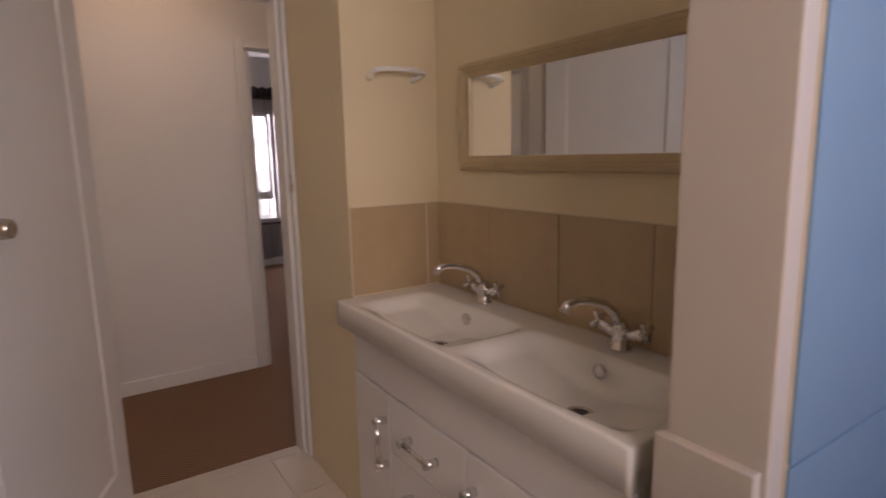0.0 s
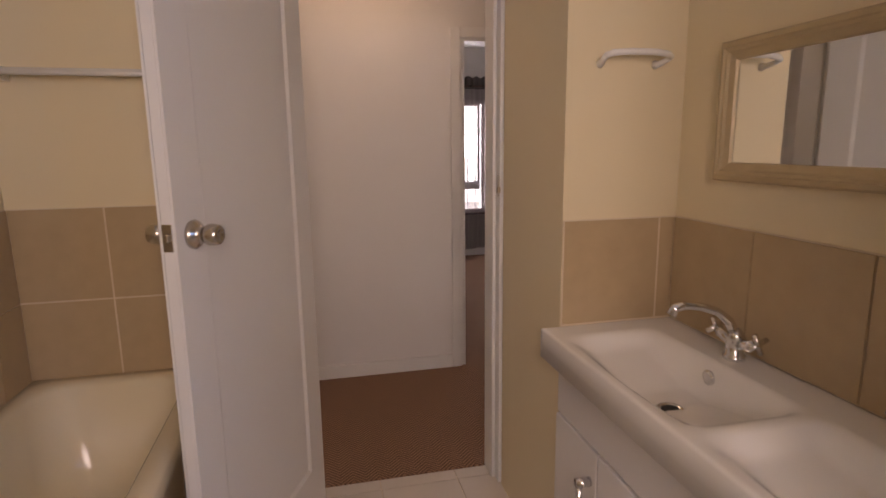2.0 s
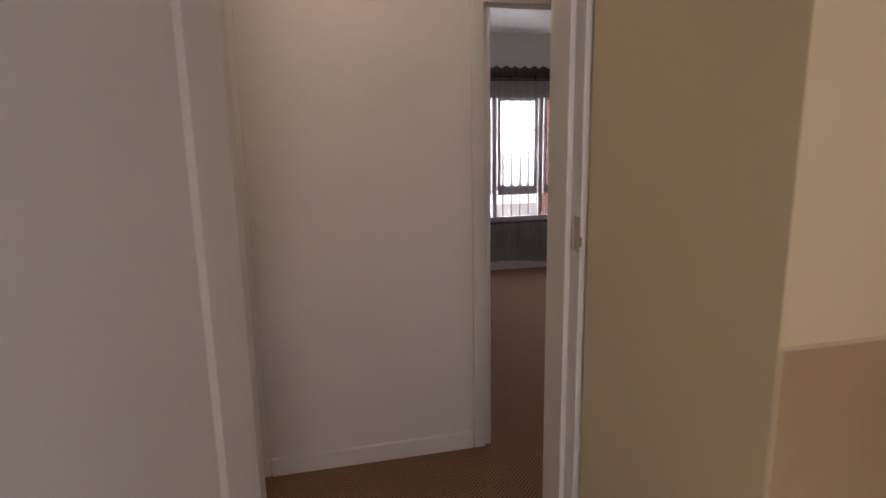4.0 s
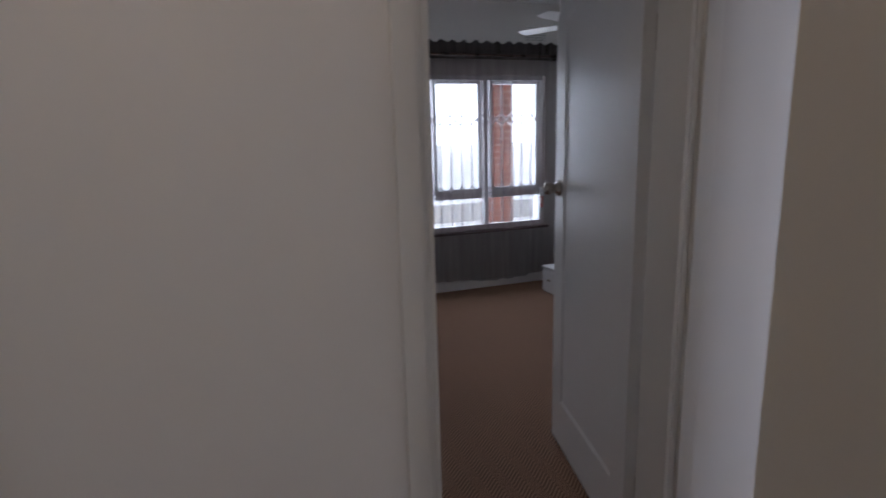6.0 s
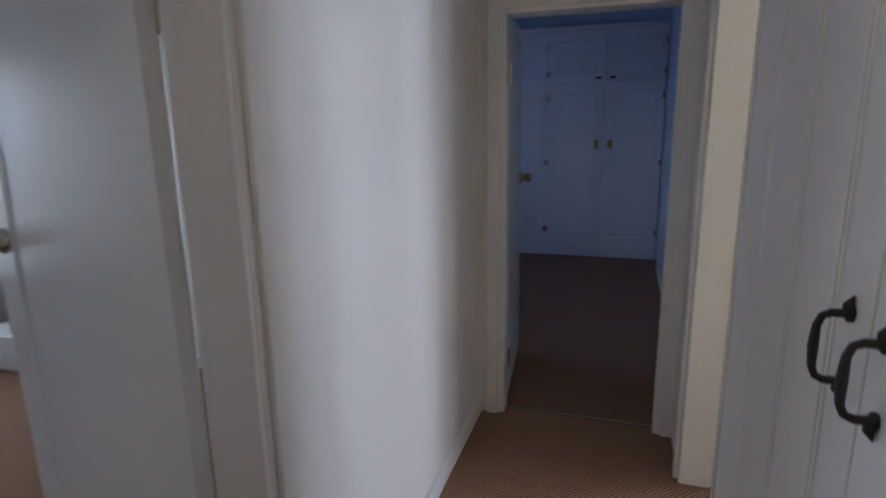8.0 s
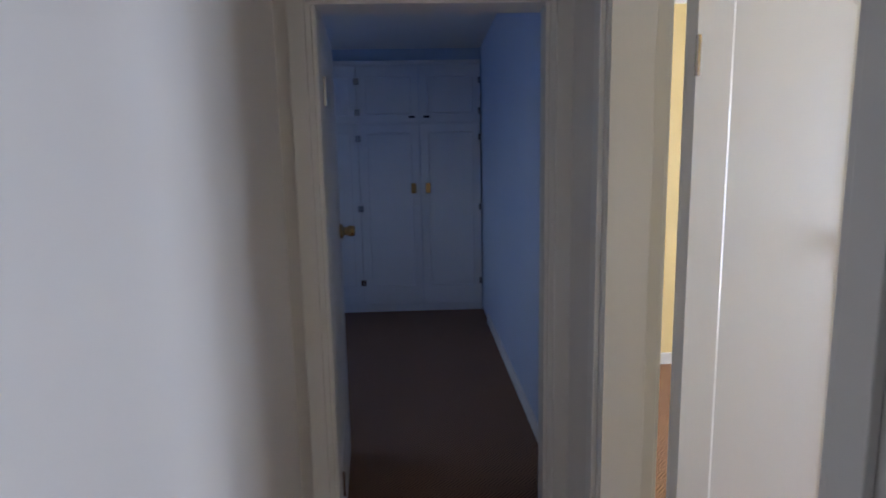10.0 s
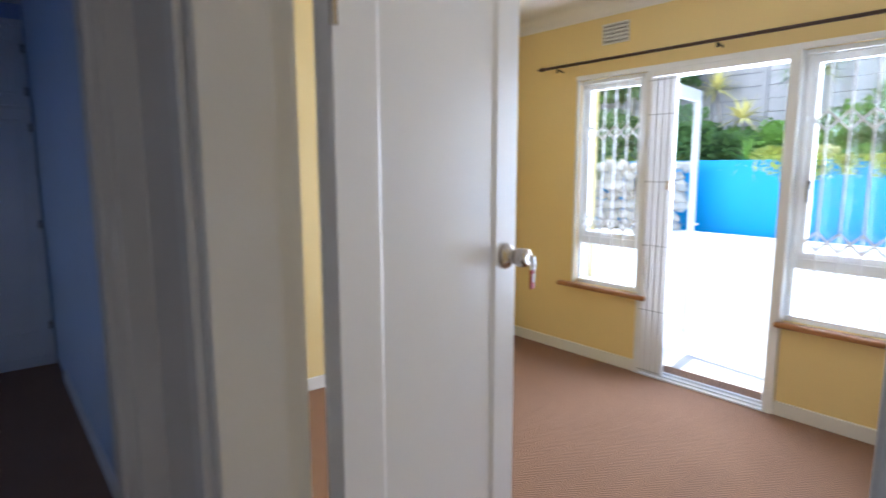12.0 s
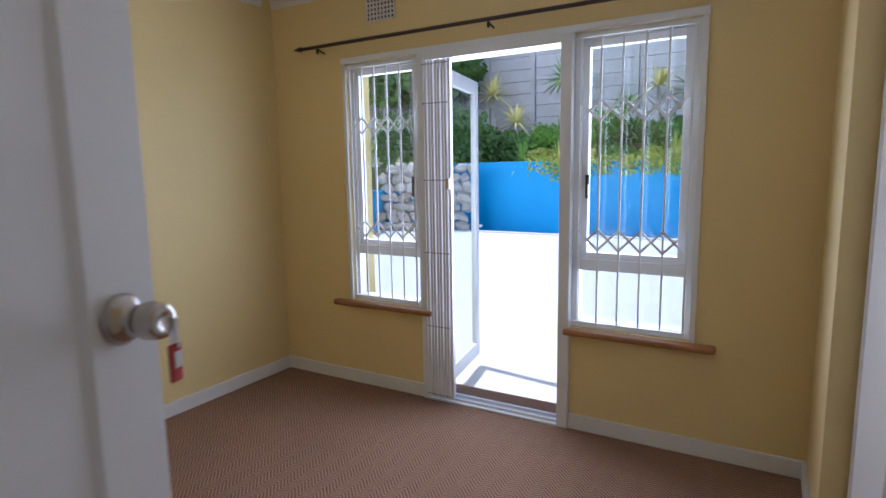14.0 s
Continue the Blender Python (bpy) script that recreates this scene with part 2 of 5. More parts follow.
# ---- makers ----
def mesh_object(name, bm, mat, smooth=False):
    me = bpy.data.meshes.new(name)
    bm.to_mesh(me)
    bm.free()
    me.materials.append(mat)
    if smooth:
        me.polygons.foreach_set("use_smooth", [True] * len(me.polygons))
    return new(name, me)


def part(name, bm, mat, parent, label="", smooth=False):
    ob = mesh_object(name, bm, mat, smooth)
    ob.parent = parent
    return tagged(ob, label) if label else ob


def thing(name, place, turn, label, category, group=""):
    e = new(name)
    e.matrix_world = pose(*place, 0, 0, turn)
    return tagged(e, label, category, group)


def add_box(bm, lo, hi, bevel=0.0):
    vs = [bm.verts.new((x, y, z)) for x in (lo[0], hi[0]) for y in (lo[1], hi[1]) for z in (lo[2], hi[2])]
    fs = [bm.faces.new([vs[i] for i in f]) for f in ((0, 1, 3, 2), (4, 6, 7, 5), (0, 4, 5, 1), (2, 3, 7, 6), (0, 2, 6, 4), (1, 5, 7, 3))]
    if bevel:
        es = list({e for f in fs for e in f.edges})
        bmesh.ops.bevel(bm, geom=es, offset=bevel, segments=2, affect="EDGES", profile=0.5)
    return bm


def box(lo, hi, bevel=0.0):
    return add_box(bmesh.new(), lo, hi, bevel)


def add_tube(bm, pts, radius, sides=10, cap=True):
    """A round bar along points; radius may be a list."""
    pts = [Vector(p) for p in pts]
    rings = []
    for i, p in enumerate(pts):
        d = (pts[min(i + 1, len(pts) - 1)] - pts[max(i - 1, 0)]).normalized()
        a = d.orthogonal().normalized() if i == 0 else (rings[-1][1] - d * rings[-1][1].dot(d)).normalized()
        b = d.cross(a)
        r = radius[i] if isinstance(radius, (list, tuple)) else radius
        rings.append(([bm.verts.new(p + (a * math.cos(t) + b * math.sin(t)) * r) for t in np.linspace(0, 2 * math.pi, sides, endpoint=False)], a))
    for (r1, _), (r2, _) in zip(rings, rings[1:]):
        for k in range(sides):
            bm.faces.new((r1[k], r1[(k + 1) % sides], r2[(k + 1) % sides], r2[k]))
    if cap:
        bm.faces.new(rings[0][0][::-1])
        bm.faces.new(rings[-1][0])
    return bm


def tube(pts, radius, sides=10):
    return add_tube(bmesh.new(), pts, radius, sides)


def lathe(profile, axis="z", sides=20):
    """A turned shape: rows of (radius, height along the axis)."""
    bm = bmesh.new()
    rings = []
    for r, h in profile:
        ring = []
        for t in np.linspace(0, 2 * math.pi, sides, endpoint=False):
            c, s = r * math.cos(t), r * math.sin(t)
            ring.append(bm.verts.new({"z": (c, s, h), "y": (s, h, c), "x": (h, c, s)}[axis]))
        rings.append(ring)
    for a, b in zip(rings, rings[1:]):
        for k in range(sides):
            bm.faces.new((a[k], a[(k + 1) % sides], b[(k + 1) % sides], b[k]))
    bm.faces.new(rings[0][::-1])
    bm.faces.new(rings[-1])
    return bm


def moved(bm, x=0, y=0, z=0):
    bmesh.ops.translate(bm, verts=bm.verts, vec=(x, y, z))
    return bm


def structure(name, bm, mat, label):
    return tagged(mesh_object(name, bm, mat), label, kind="structure")


def wall_x(y0, y1, x0, x1, holes, z1=2.6):
    """A wall that runs along x with openings (x0, x1, z0, z1) through it."""
    bm = bmesh.new()
    at = x0
    for a, b, c, d in sorted(holes):
        if a > at:
            add_box(bm, (at, y0, 0), (a, y1, z1))
        if c > 0:
            add_box(bm, (a, y0, 0), (b, y1, c))
        if d < z1:
            add_box(bm, (a, y0, d), (b, y1, z1))
        at = b
    if x1 > at:
        add_box(bm, (at, y0, 0), (x1, y1, z1))
    return bm


def wall_y(x0, x1, y0, y1, holes, z1=2.6):
    bm = wall_x(x0, x1, y0, y1, holes, z1)
    for v in bm.verts:
        v.co = (v.co.y, v.co.x, v.co.z)
    bmesh.ops.reverse_faces(bm, faces=bm.faces)
    return bm


# ---- large structure ----
H = 2.6
A_DOOR, B_DOOR, BATH_DOOR, D_DOOR = (-1.78, -0.935, 0, 2.06), (0.11, 0.915, 0, 2.06), (-0.83, -0.03, 0, 2.06), (1.393, 2.345, 0, 2.06)
B_WIN, A_WIN = (0.83, 2.53, 0.56, 1.97), (-2.48, -1.02, 0.64, 1.98)

structure("floor_carpet", add_box(box((-3.7, 0.0, -0.1), (6.5, 4.8, 0.0)), (1.305, -3.12, -0.1), (4.74, -0.0005, 0.0)), CARPET, "brown woven herringbone carpet in hall and bedrooms")
floor_bath = structure("floor_bathroom", box((-1.85, -3.5, -0.1), (1.3, -0.001, -0.008)), GROUT, "pale tiled bathroom floor")
structure("ceiling", box((-3.8, -3.5, H), (6.7, 5.0, H + 0.1)), CEILING, "flat off-white painted ceiling")
structure("roof", box((-4.1, -3.55, H + 0.1), (7.0, 5.15, H + 0.22)), HOUSE_OUT, "low flat roof edge over the house")

structure("wall_bathroom_door", wall_x(-0.15, -0.075, -1.84, 0.43, [BATH_DOOR]), CREAM_WALL, "cream painted wall with the bathroom doorway")
structure("wall_hall_south", wall_x(-0.075, 0.0, -2.2, 0.43, [BATH_DOOR]), WHITE_WALL, "white hall wall with the bathroom doorway")
structure("wall_bathroom_nib", box((-0.05, -0.70, 0), (0.33, -0.1665, H)), CREAM_WALL, "cream wall block beside the vanity")
structure("wall_bathroom_east", box((0.33, -2.02, 0), (0.43, -0.15, H)), CREAM_WALL, "cream wall behind the double vanity")
structure("wall_shower_partition", box((-0.1, -2.18, 0), (1.2, -2.02, H), 0.004), BEIGE, "beige end of the shower partition")
structure("wall_shower_partition_base", box((-0.122, -2.172, 0), (-0.1, -2.012, 0.93), 0.003), BEIGE, "beige ledge strip on the partition end")
structure("wall_shower_east", wall_y(1.2, 1.3, -3.5, -2.18, []), CREAM_WALL, "cream shower wall")
structure("wall_bathroom_south", wall_x(-3.5, -3.4, -1.84, 1.3, [(-1.2, -0.3, 1.3, 2.1), (0.35, 0.95, 1.35, 2.05)]), CREAM_WALL, "cream rear bathroom wall with a window")
structure("wall_bathroom_west", box((-1.84, -3.4, 0), (-1.74, -0.15, H)), CREAM_WALL, "cream wall along the bathtub")

structure("wall_hall_north", wall_x(1.15, 1.225, -2.2, 2.68, [A_DOOR, B_DOOR]), WHITE_WALL, "white hall wall with two bedroom doorways")
structure("wall_bedroom_south", wall_x(1.225, 1.30, -0.35, 2.72, [B_DOOR]), WHITE_WALL, "white bedroom wall beside its doorway")
structure("wall_guest_south", wall_x(1.225, 1.30, -3.7, -0.35, [A_DOOR]), CREAM_WALL, "cream guest room wall beside its doorway")
structure("wall_hall_west", box((-2.3, 0.0, 0), (-2.2, 1.225, H)), WHITE_WALL, "white wall closing the hall")
structure("wall_party_guest", box((-0.42, 1.30, 0), (-0.35, 4.75, H)), CREAM_WALL, "cream wall between the bedrooms")
structure("wall_party_bedroom", box((-0.35, 1.30, 0), (-0.28, 4.75, H)), WHITE_WALL, "white wall between the bedrooms")
structure("wall_guest_west", box((-3.8, 1.30, 0), (-3.7, 4.95, H)), CREAM_WALL, "cream guest room side wall")
structure("wall_guest_north", wall_x(4.75, 4.95, -3.7, -0.35, [A_WIN]), CREAM_WALL, "cream guest room wall with a window")
structure("wall_bedroom_north", wall_x(4.75, 4.95, -0.35, 2.85, [B_WIN]), WHITE_WALL, "white bedroom wall with a wide window")
structure("wall_bedroom_east", box((2.72, 1.30, 0), (2.785, 4.75, H)), WHITE_WALL, "white bedroom side wall")
C_DOOR = (0.228, 1.06, 0, 2.02)
structure("wall_hall_east", wall_y(2.68, 2.745, 0.1205, 1.30, [C_DOOR]), WHITE_WALL, "white end wall of the hall with a doorway")
structure("wall_end_room_west", wall_y(2.745, 2.81, 0.09, 1.30, [C_DOOR]), BLUE_WALL, "pale blue wall beside the doorway")
structure("wall_end_room_west_far", box((2.785, 1.30, 0), (2.85, 3.5, H)), BLUE_WALL, "pale blue side wall of the end room")
structure("wall_end_room_north", wall_x(3.5, 3.6, 2.785, 6.6, [(3.7, 4.9, 1.0, 2.0)]), BLUE_WALL, "pale blue wall with an added window out of view")
structure("wall_end_room_south", box((2.745, 0.02, 0), (6.5, 0.09, H)), BLUE_WALL, "pale blue wall leading to the cupboards")
structure("wall_end_room_east", box((6.5, -0.05, 0), (6.6, 3.5, H)), BLUE_WALL, "pale blue wall behind the cupboards")

structure("wall_cupboard_head", box((0.142, 0.0, 2.1), (1.272, 0.24, H)), WHITE_WALL, "white wall above the hall cupboard")
structure("wall_cupboard_side", box((0.142, 0.0, 0), (0.20, 0.264, 2.1)), WHITE_WALL, "white cupboard side beside the bathroom doorway")
structure("wall_study_hall", wall_x(0.12, 0.187, 1.272, 2.68, [D_DOOR]), WHITE_WALL, "white hall wall with the study doorway")
structure("wall_study_north", wall_x(0.02, 0.12, 1.272, 2.745, [D_DOOR]), YELLOW_WALL, "yellow study wall with its doorway")
structure("wall_study_north_far", box((2.745, -0.05, 0), (4.78, 0.02, H)), YELLOW_WALL, "yellow study wall")
structure("wall_study_corner", box((2.70, -0.05, 0), (2.745, 0.0195, H)), YELLOW_WALL, "yellow corner of the study wall")
structure("wall_study_nib", box((1.27, -3.32, 0), (1.47, -2.48, H)), YELLOW_WALL, "yellow wall corner beside the wardrobe")
structure("wall_study_west", box((1.27, -2.48, 0), (1.36, 0.0195, H)), YELLOW_WALL, "yellow study wall")
structure("wall_cupboard_back", box((0.43, -0.06, 0), (1.27, 0.0, H)), WHITE_WALL, "wall behind the hall cupboard")
structure("wall_study_east", box((4.68, -3.32, 0), (4.78, -0.05, H)), YELLOW_WALL, "yellow study side wall")
structure("wall_study_south", wall_x(-3.32, -3.09, 1.47, 4.68, [(1.98, 2.575, 0.57, 2.09), (2.575, 3.50, 0, 2.09), (3.50, 4.05, 0.57, 2.09)]), YELLOW_WALL, "yellow study wall with garden door and windows")


def baseboard(name, runs):
    """Skirting boards: runs of (x0, y0, x1, y1), set against the walls."""
    for x0, y0, x1, y1 in runs:
        bm = box((min(x0, x1), min(y0, y1), 0), (max(x0, x1), max(y0, y1), 0.085), 0.004)
        structure(name, bm, TRIM_WHITE, "white painted skirting board")


baseboard("baseboard", [
    (-0.885, 1.132, 0.06, 1.15), (0.965, 1.132, 2.66, 1.15), (-0.28, 4.732, 2.72, 4.75), (2.702, 1.30, 2.72, 4.73),
    (-3.7, 4.732, -0.42, 4.75), (1.47, -3.09, 2.575, -3.072), (3.50, -3.09, 4.68, -3.072), (4.662, -3.07, 4.68, -0.05),
    (1.47, -3.07, 1.488, -2.48), (2.745, 0.09, 5.9, 0.108), (0.124, 0.0, 0.142, 0.264)])


def cove(name, runs):
    for x0, y0, x1, y1 in runs:
        bm = bmesh.new()
        dx, dy = (0, 1) if abs(x1 - x0) > abs(y1 - y0) else (1, 0)
        steps = 6
        loops = []
        for px, py in ((x0, y0), (x1, y1)):
            row = []
            for k in range(steps + 1):
                a = k / steps * math.pi / 2
                off, drop = 0.09 * (1 - math.sin(a)), 0.09 * (1 - math.cos(a))
                row.append((off, drop))
            loops.append((px, py, row))
        sx = 1 if (dx and x0 < 3.0) else -1
        sy = 1 if (dy and y0 < -1.0) else -1
        rings = []
        for px, py, row in loops:
            ring = [bm.verts.new((px + sx * dx * o, py + sy * dy * o, H - d)) for o, d in row]
            ring.append(bm.verts.new((px, py, H)))
            rings.append(ring)
        n = len(rings[0])
        for k in range(n):
            bm.faces.new((rings[0][k], rings[0][(k + 1) % n], rings[1][(k + 1) % n], rings[1][k]))
        bm.faces.new(rings[0])
        bm.faces.new(rings[1][::-1])
        bmesh.ops.recalc_face_normals(bm, faces=bm.faces)
        structure(name, bm, CEILING, "white coved plaster cornice")


cove("cornice", [(1.47, -3.09, 4.68, -3.09), (1.47, -3.0, 1.47, -2.48), (1.36, -2.48, 1.36, 0.015), (4.68, -3.0, 4.68, -0.06)])


def door_frame(name, hole, face0, face1, along="x", opens=1, label="white painted door frame"):
    """Jamb lining and architraves of a doorway in a wall between two faces."""
    a, b, _, top = hole
    pieces = [((a, face0, 0), (a + 0.03, face1, top)), ((b - 0.03, face0, 0), (b, face1, top)), ((a, face0, top - 0.03), (b, face1, top))]
    for f, s in ((face0, -1), (face1, 1)):
        y0, y1 = sorted((f + s * 0.0005, f + s * 0.016))
        pieces += [((a - 0.045, y0, 0), (a + 0.012, y1, top + 0.045)), ((b - 0.012, y0, 0), (b + 0.045, y1, top + 0.045)),
                   ((a + 0.012, y0, top - 0.012), (b - 0.012, y1, top + 0.045))]
    s0, s1 = (face0 + 0.002, face1 - 0.042) if opens > 0 else (face0 + 0.042, face1 - 0.002)
    pieces += [((a + 0.0305, s0, 0), (a + 0.045, s1, top - 0.03)), ((b - 0.045, s0, 0), (b - 0.0305, s1, top - 0.03))]
    bm = bmesh.new()
    for lo, hi in pieces:
        if along == "y":
            lo, hi = (lo[1], lo[0], lo[2]), (hi[1], hi[0], hi[2])
        add_box(bm, lo, hi, 0.003)
    return structure(name, bm, TRIM_WHITE, label)


door_frame("trim_bathroom_door", BATH_DOOR, -0.15, 0.0, opens=-1)
door_frame("trim_bedroom_door", B_DOOR, 1.15, 1.30)
door_frame("trim_guest_door", A_DOOR, 1.15, 1.30)
door_frame("trim_study_door", D_DOOR, 0.02, 0.187, opens=-1)
door_frame("trim_end_room_door", C_DOOR, 2.68, 2.81, "y")
structure("threshold", box((2.735, 0.26, 0), (2.752, 1.03, 0.006)), NICKEL, "thin metal carpet strip in the doorway")
structure("strike_plate", box((-0.063, -0.148, 1.225), (-0.0605, -0.122, 1.305)), NICKEL, "worn metal strike plate in the door jamb")


structure("strike_lip", box((-0.075, -0.162, 1.238), (-0.060, -0.1485, 1.262), 0.003), NICKEL, "bent metal lip of the strike plate")


# ---- doors ----
def panel_ring(bm, w, h, y, outward, m=0.115, arch=0.06, mt=0.045):
    """Raised stiles and rails round one tall arched panel, on a face of the leaf."""
    inner = [(m, m + 0.1), (w - m, m + 0.1), (w - m, h - mt - arch)]
    n = 12
    for k in range(1, n):
        u = k / n
        inner.append((w - m - u * (w - 2 * m), h - mt - arch + arch * math.sin(math.pi * u) ** 0.8))
    inner.append((m, h - mt - arch))
    outer = [(0, 0), (w, 0), (w, h - mt - arch)] + [(w - k / n * w, h) for k in range(1, n)] + [(0, h - mt - arch)]
    t = 0.007 * outward
    ro = [bm.verts.new((x, y + t, z)) for x, z in outer]
    ri = [bm.verts.new((x, y + t, z)) for x, z in inner]
    cx, cz = w / 2, h / 2
    rs = [bm.verts.new((x + (0.014 if x < cx else -0.014) * (abs(x - cx) > 0.02), y, z + (0.014 if z < cz else -0.014))) for x, z in inner]
    rb = [bm.verts.new((x, y, z)) for x, z in outer]
    N = len(outer)
    for k in range(N):
        j = (k + 1) % N
        for q in ((ro[k], ro[j], ri[j], ri[k]), (ri[k], ri[j], rs[j], rs[k]), (rb[k], rb[j], ro[j], ro[k])):
            bm.faces.new(q if outward < 0 else q[::-1])


def knob_shape(side):
    rows = [(0.035, 0.0), (0.036, 0.005), (0.031, 0.013), (0.023, 0.018), (0.019, 0.024), (0.019, 0.032), (0.0235, 0.037), (0.0265, 0.045), (0.0255, 0.06), (0.0235, 0.068), (0.02, 0.071), (0.012, 0.0715), (0.010, 0.069), (0.004, 0.069)]
    return lathe([(r, h * side) for r, h in rows], "y", 24)


def panel_door(name, hinge, turn, label, metal=NICKEL, width=0.78, height=2.02, knob_z=1.22, tag=0):
    d = thing(name, (*hinge, 0.0), turn, label, "door")
    slab = box((0, -0.014, 0.012), (width, 0.014, height), 0.0015)
    part("leaf", slab, GLOSS_WHITE, d)
    for s in (-1, 1):
        bm = bmesh.new()
        panel_ring(bm, width, height - 0.012, 0.0142 * s, s)
        bmesh.ops.recalc_face_normals(bm, faces=bm.faces)
        part("panel_moulding", moved(bm, 0, 0, 0.012), GLOSS_WHITE, d)
        part("knob", moved(knob_shape(s), width - 0.065, 0.0215 * s, knob_z), metal, d, "round metal door knob", True)
    plate = part("latch_plate", box((width, -0.012, knob_z - 0.032), (width + 0.002, 0.012, knob_z + 0.032)), metal, d, "metal latch plate on the door edge")
    part("latch_bolt", box((width + 0.002, -0.006, knob_z - 0.009), (width + 0.011, 0.006, knob_z + 0.009), 0.002), metal, plate)
    for z in (0.25, height - 0.28):
        part("hinge", tube([(0.0, -0.026, z - 0.05), (0.0, -0.026, z + 0.05)], 0.007), NICKEL, d, "steel butt hinge")
    if tag:
        def sided(lo, hi, bev=0.0):
            return box((lo[0], min(lo[1] * tag, hi[1] * tag), lo[2]), (hi[0], max(lo[1] * tag, hi[1] * tag), hi[2]), bev)
        k = part("key", sided((width - 0.067, 0.097, knob_z - 0.035), (width - 0.063, 0.111, knob_z + 0.006), 0.001), CHROME, d, "small key in the knob")
        part("key_tag", sided((width - 0.076, 0.100, knob_z - 0.082), (width - 0.054, 0.107, knob_z - 0.03), 0.003), RED_TAG, k, "red plastic key tag")
        part("tag_label", sided((width - 0.071, 0.1075, knob_z - 0.062), (width - 0.059, 0.1085, knob_z - 0.04)), TRIM_WHITE, k, "white paper slip in the tag")
    return d


def heading(p, q):
    return math.degrees(math.atan2(q[1] - p[1], q[0] - p[0]))


panel_door("bathroom_door", (-0.80, -0.135), heading((-0.80, -0.135), (-1.098, -0.85)), "white panelled bathroom door standing open, nickel knob", width=0.77)
panel_door("bedroom_door", (0.90, 1.345), heading((0.90, 1.345), (1.10, 2.145)), "white panelled bedroom door standing open into room", width=0.815, tag=1)
panel_door("study_door", (2.27, -0.015), heading((2.27, -0.015), (2.472, -0.68)), "white panelled study door open, key tag on knob", width=0.70, tag=-1)
panel_door("end_room_door", (2.83, 1.05), heading((2.83, 1.05), (3.6, 1.12)), "white door open into the dark end room", BRASS, width=0.72, knob_z=1.17)
panel_door("guest_room_door", (-0.97, 1.315), 84, "white panelled guest room door standing open", width=0.77)

# ---- bathroom ----
van = thing("double_vanity", (0.33, -0.70, 0), 0, "white gloss double vanity unit with ceramic twin basin", "vanity")
L = 1.26
part("cabinet_body", box((-0.372, -L + 0.02, 0.06), (-0.004, -0.01, 0.784), 0.003), VANITY, van)
part("plinth", box((-0.34, -L + 0.03, 0.0), (-0.004, -0.02, 0.06)), VANITY, van)
# front panels: door, drawers in the middle, door
part("fascia", box((-0.388, -L + 0.02, 0.606), (-0.373, -0.015, 0.772), 0.003), VANITY, van)
for y0, y1, z0, z1, kind in ((-0.275, -0.015, 0.08, 0.60, "v"), (-0.70, -0.281, 0.41, 0.60, "h"), (-0.70, -0.281, 0.22, 0.404, "h"), (-0.70, -0.281, 0.08, 0.214, "h"), (-L + 0.02, -0.706, 0.08, 0.60, "v")):
    leafp = part("door" if kind == "v" else "drawer", box((-0.392, y0, z0), (-0.373, y1, z1), 0.003), VANITY, van)
    if kind == "v":
        hy = y0 + 0.03 if y1 > -0.3 else y1 - 0.04
        ends = [(-0.424, hy, 0.345), (-0.424, hy, 0.505)]
    else:
        ends = [(-0.424, -0.41, z1 - 0.10), (-0.424, -0.56, z1 - 0.10)]
    bm = tube(ends, 0.0085, 12)
    for e in ends:
        add_tube(bm, [(-0.434, e[1], e[2]), (-0.392, e[1], e[2])], 0.0135, 14)
    part("handle", bm, CHROME, leafp, "chrome bar handle", True)


def basin_top():
    """Ceramic slab with two sloping rectangular bowls."""
    nx, ny = 40, 96
    bm = bmesh.new()
    x0, x1, y0, y1, top = -0.443, -0.001, -L - 0.005, -0.003, 0.875

    def smooth_step(d, w):
        u = max(0.0, min(1.0, d / w))
        return u * u * (3 - 2 * u)

    def height(x, y):
        best = 0.0
        for c in (-0.375, -0.955):
            dx0, dx1 = x - (x0 + 0.014), (x1 - 0.12) - x
            dy = 0.278 - abs(y - c)
            if min(dx0, dx1, dy) > 0:
                d = 0.082 * smooth_step(dx0, 0.11) * smooth_step(dx1, 0.055) * (0.35 * smooth_step(dy, 0.05) + 0.65 * min(1.0, max(0.0, dy) / 0.235))
                best = max(best, d)
        return top - best
    grid = []
    for i in range(nx + 1):
        row = []
        for j in range(ny + 1):
            x, y = x0 + (x1 - x0) * i / nx, y0 + (y1 - y0) * j / ny
            row.append(bm.verts.new((x, y, height(x, y))))
        grid.append(row)
    for i in range(nx):
        for j in range(ny):
            bm.faces.new((grid[i][j], grid[i + 1][j], grid[i + 1][j + 1], grid[i][j + 1]))
    rim = [grid[i][0] for i in range(nx + 1)] + [grid[nx][j] for j in range(1, ny + 1)] + [grid[i][ny] for i in range(nx - 1, -1, -1)] + [grid[0][j] for j in range(ny - 1, 0, -1)]
    low = [bm.verts.new((v.co.x, v.co.y, 0.785)) for v in rim]
    n = len(rim)
    for k in range(n):
        bm.faces.new((rim[k], low[k], low[(k + 1) % n], rim[(k + 1) % n]))
    bm.faces.new(low[::-1])
    bmesh.ops.recalc_face_normals(bm, faces=bm.faces)
    bevel_edges = [e for e in bm.edges if e.verts[0] in set(rim) and e.verts[1] in set(rim)]
    bmesh.ops.bevel(bm, geom=bevel_edges, offset=0.008, segments=3, affect="EDGES", profile=0.5)
    return bm


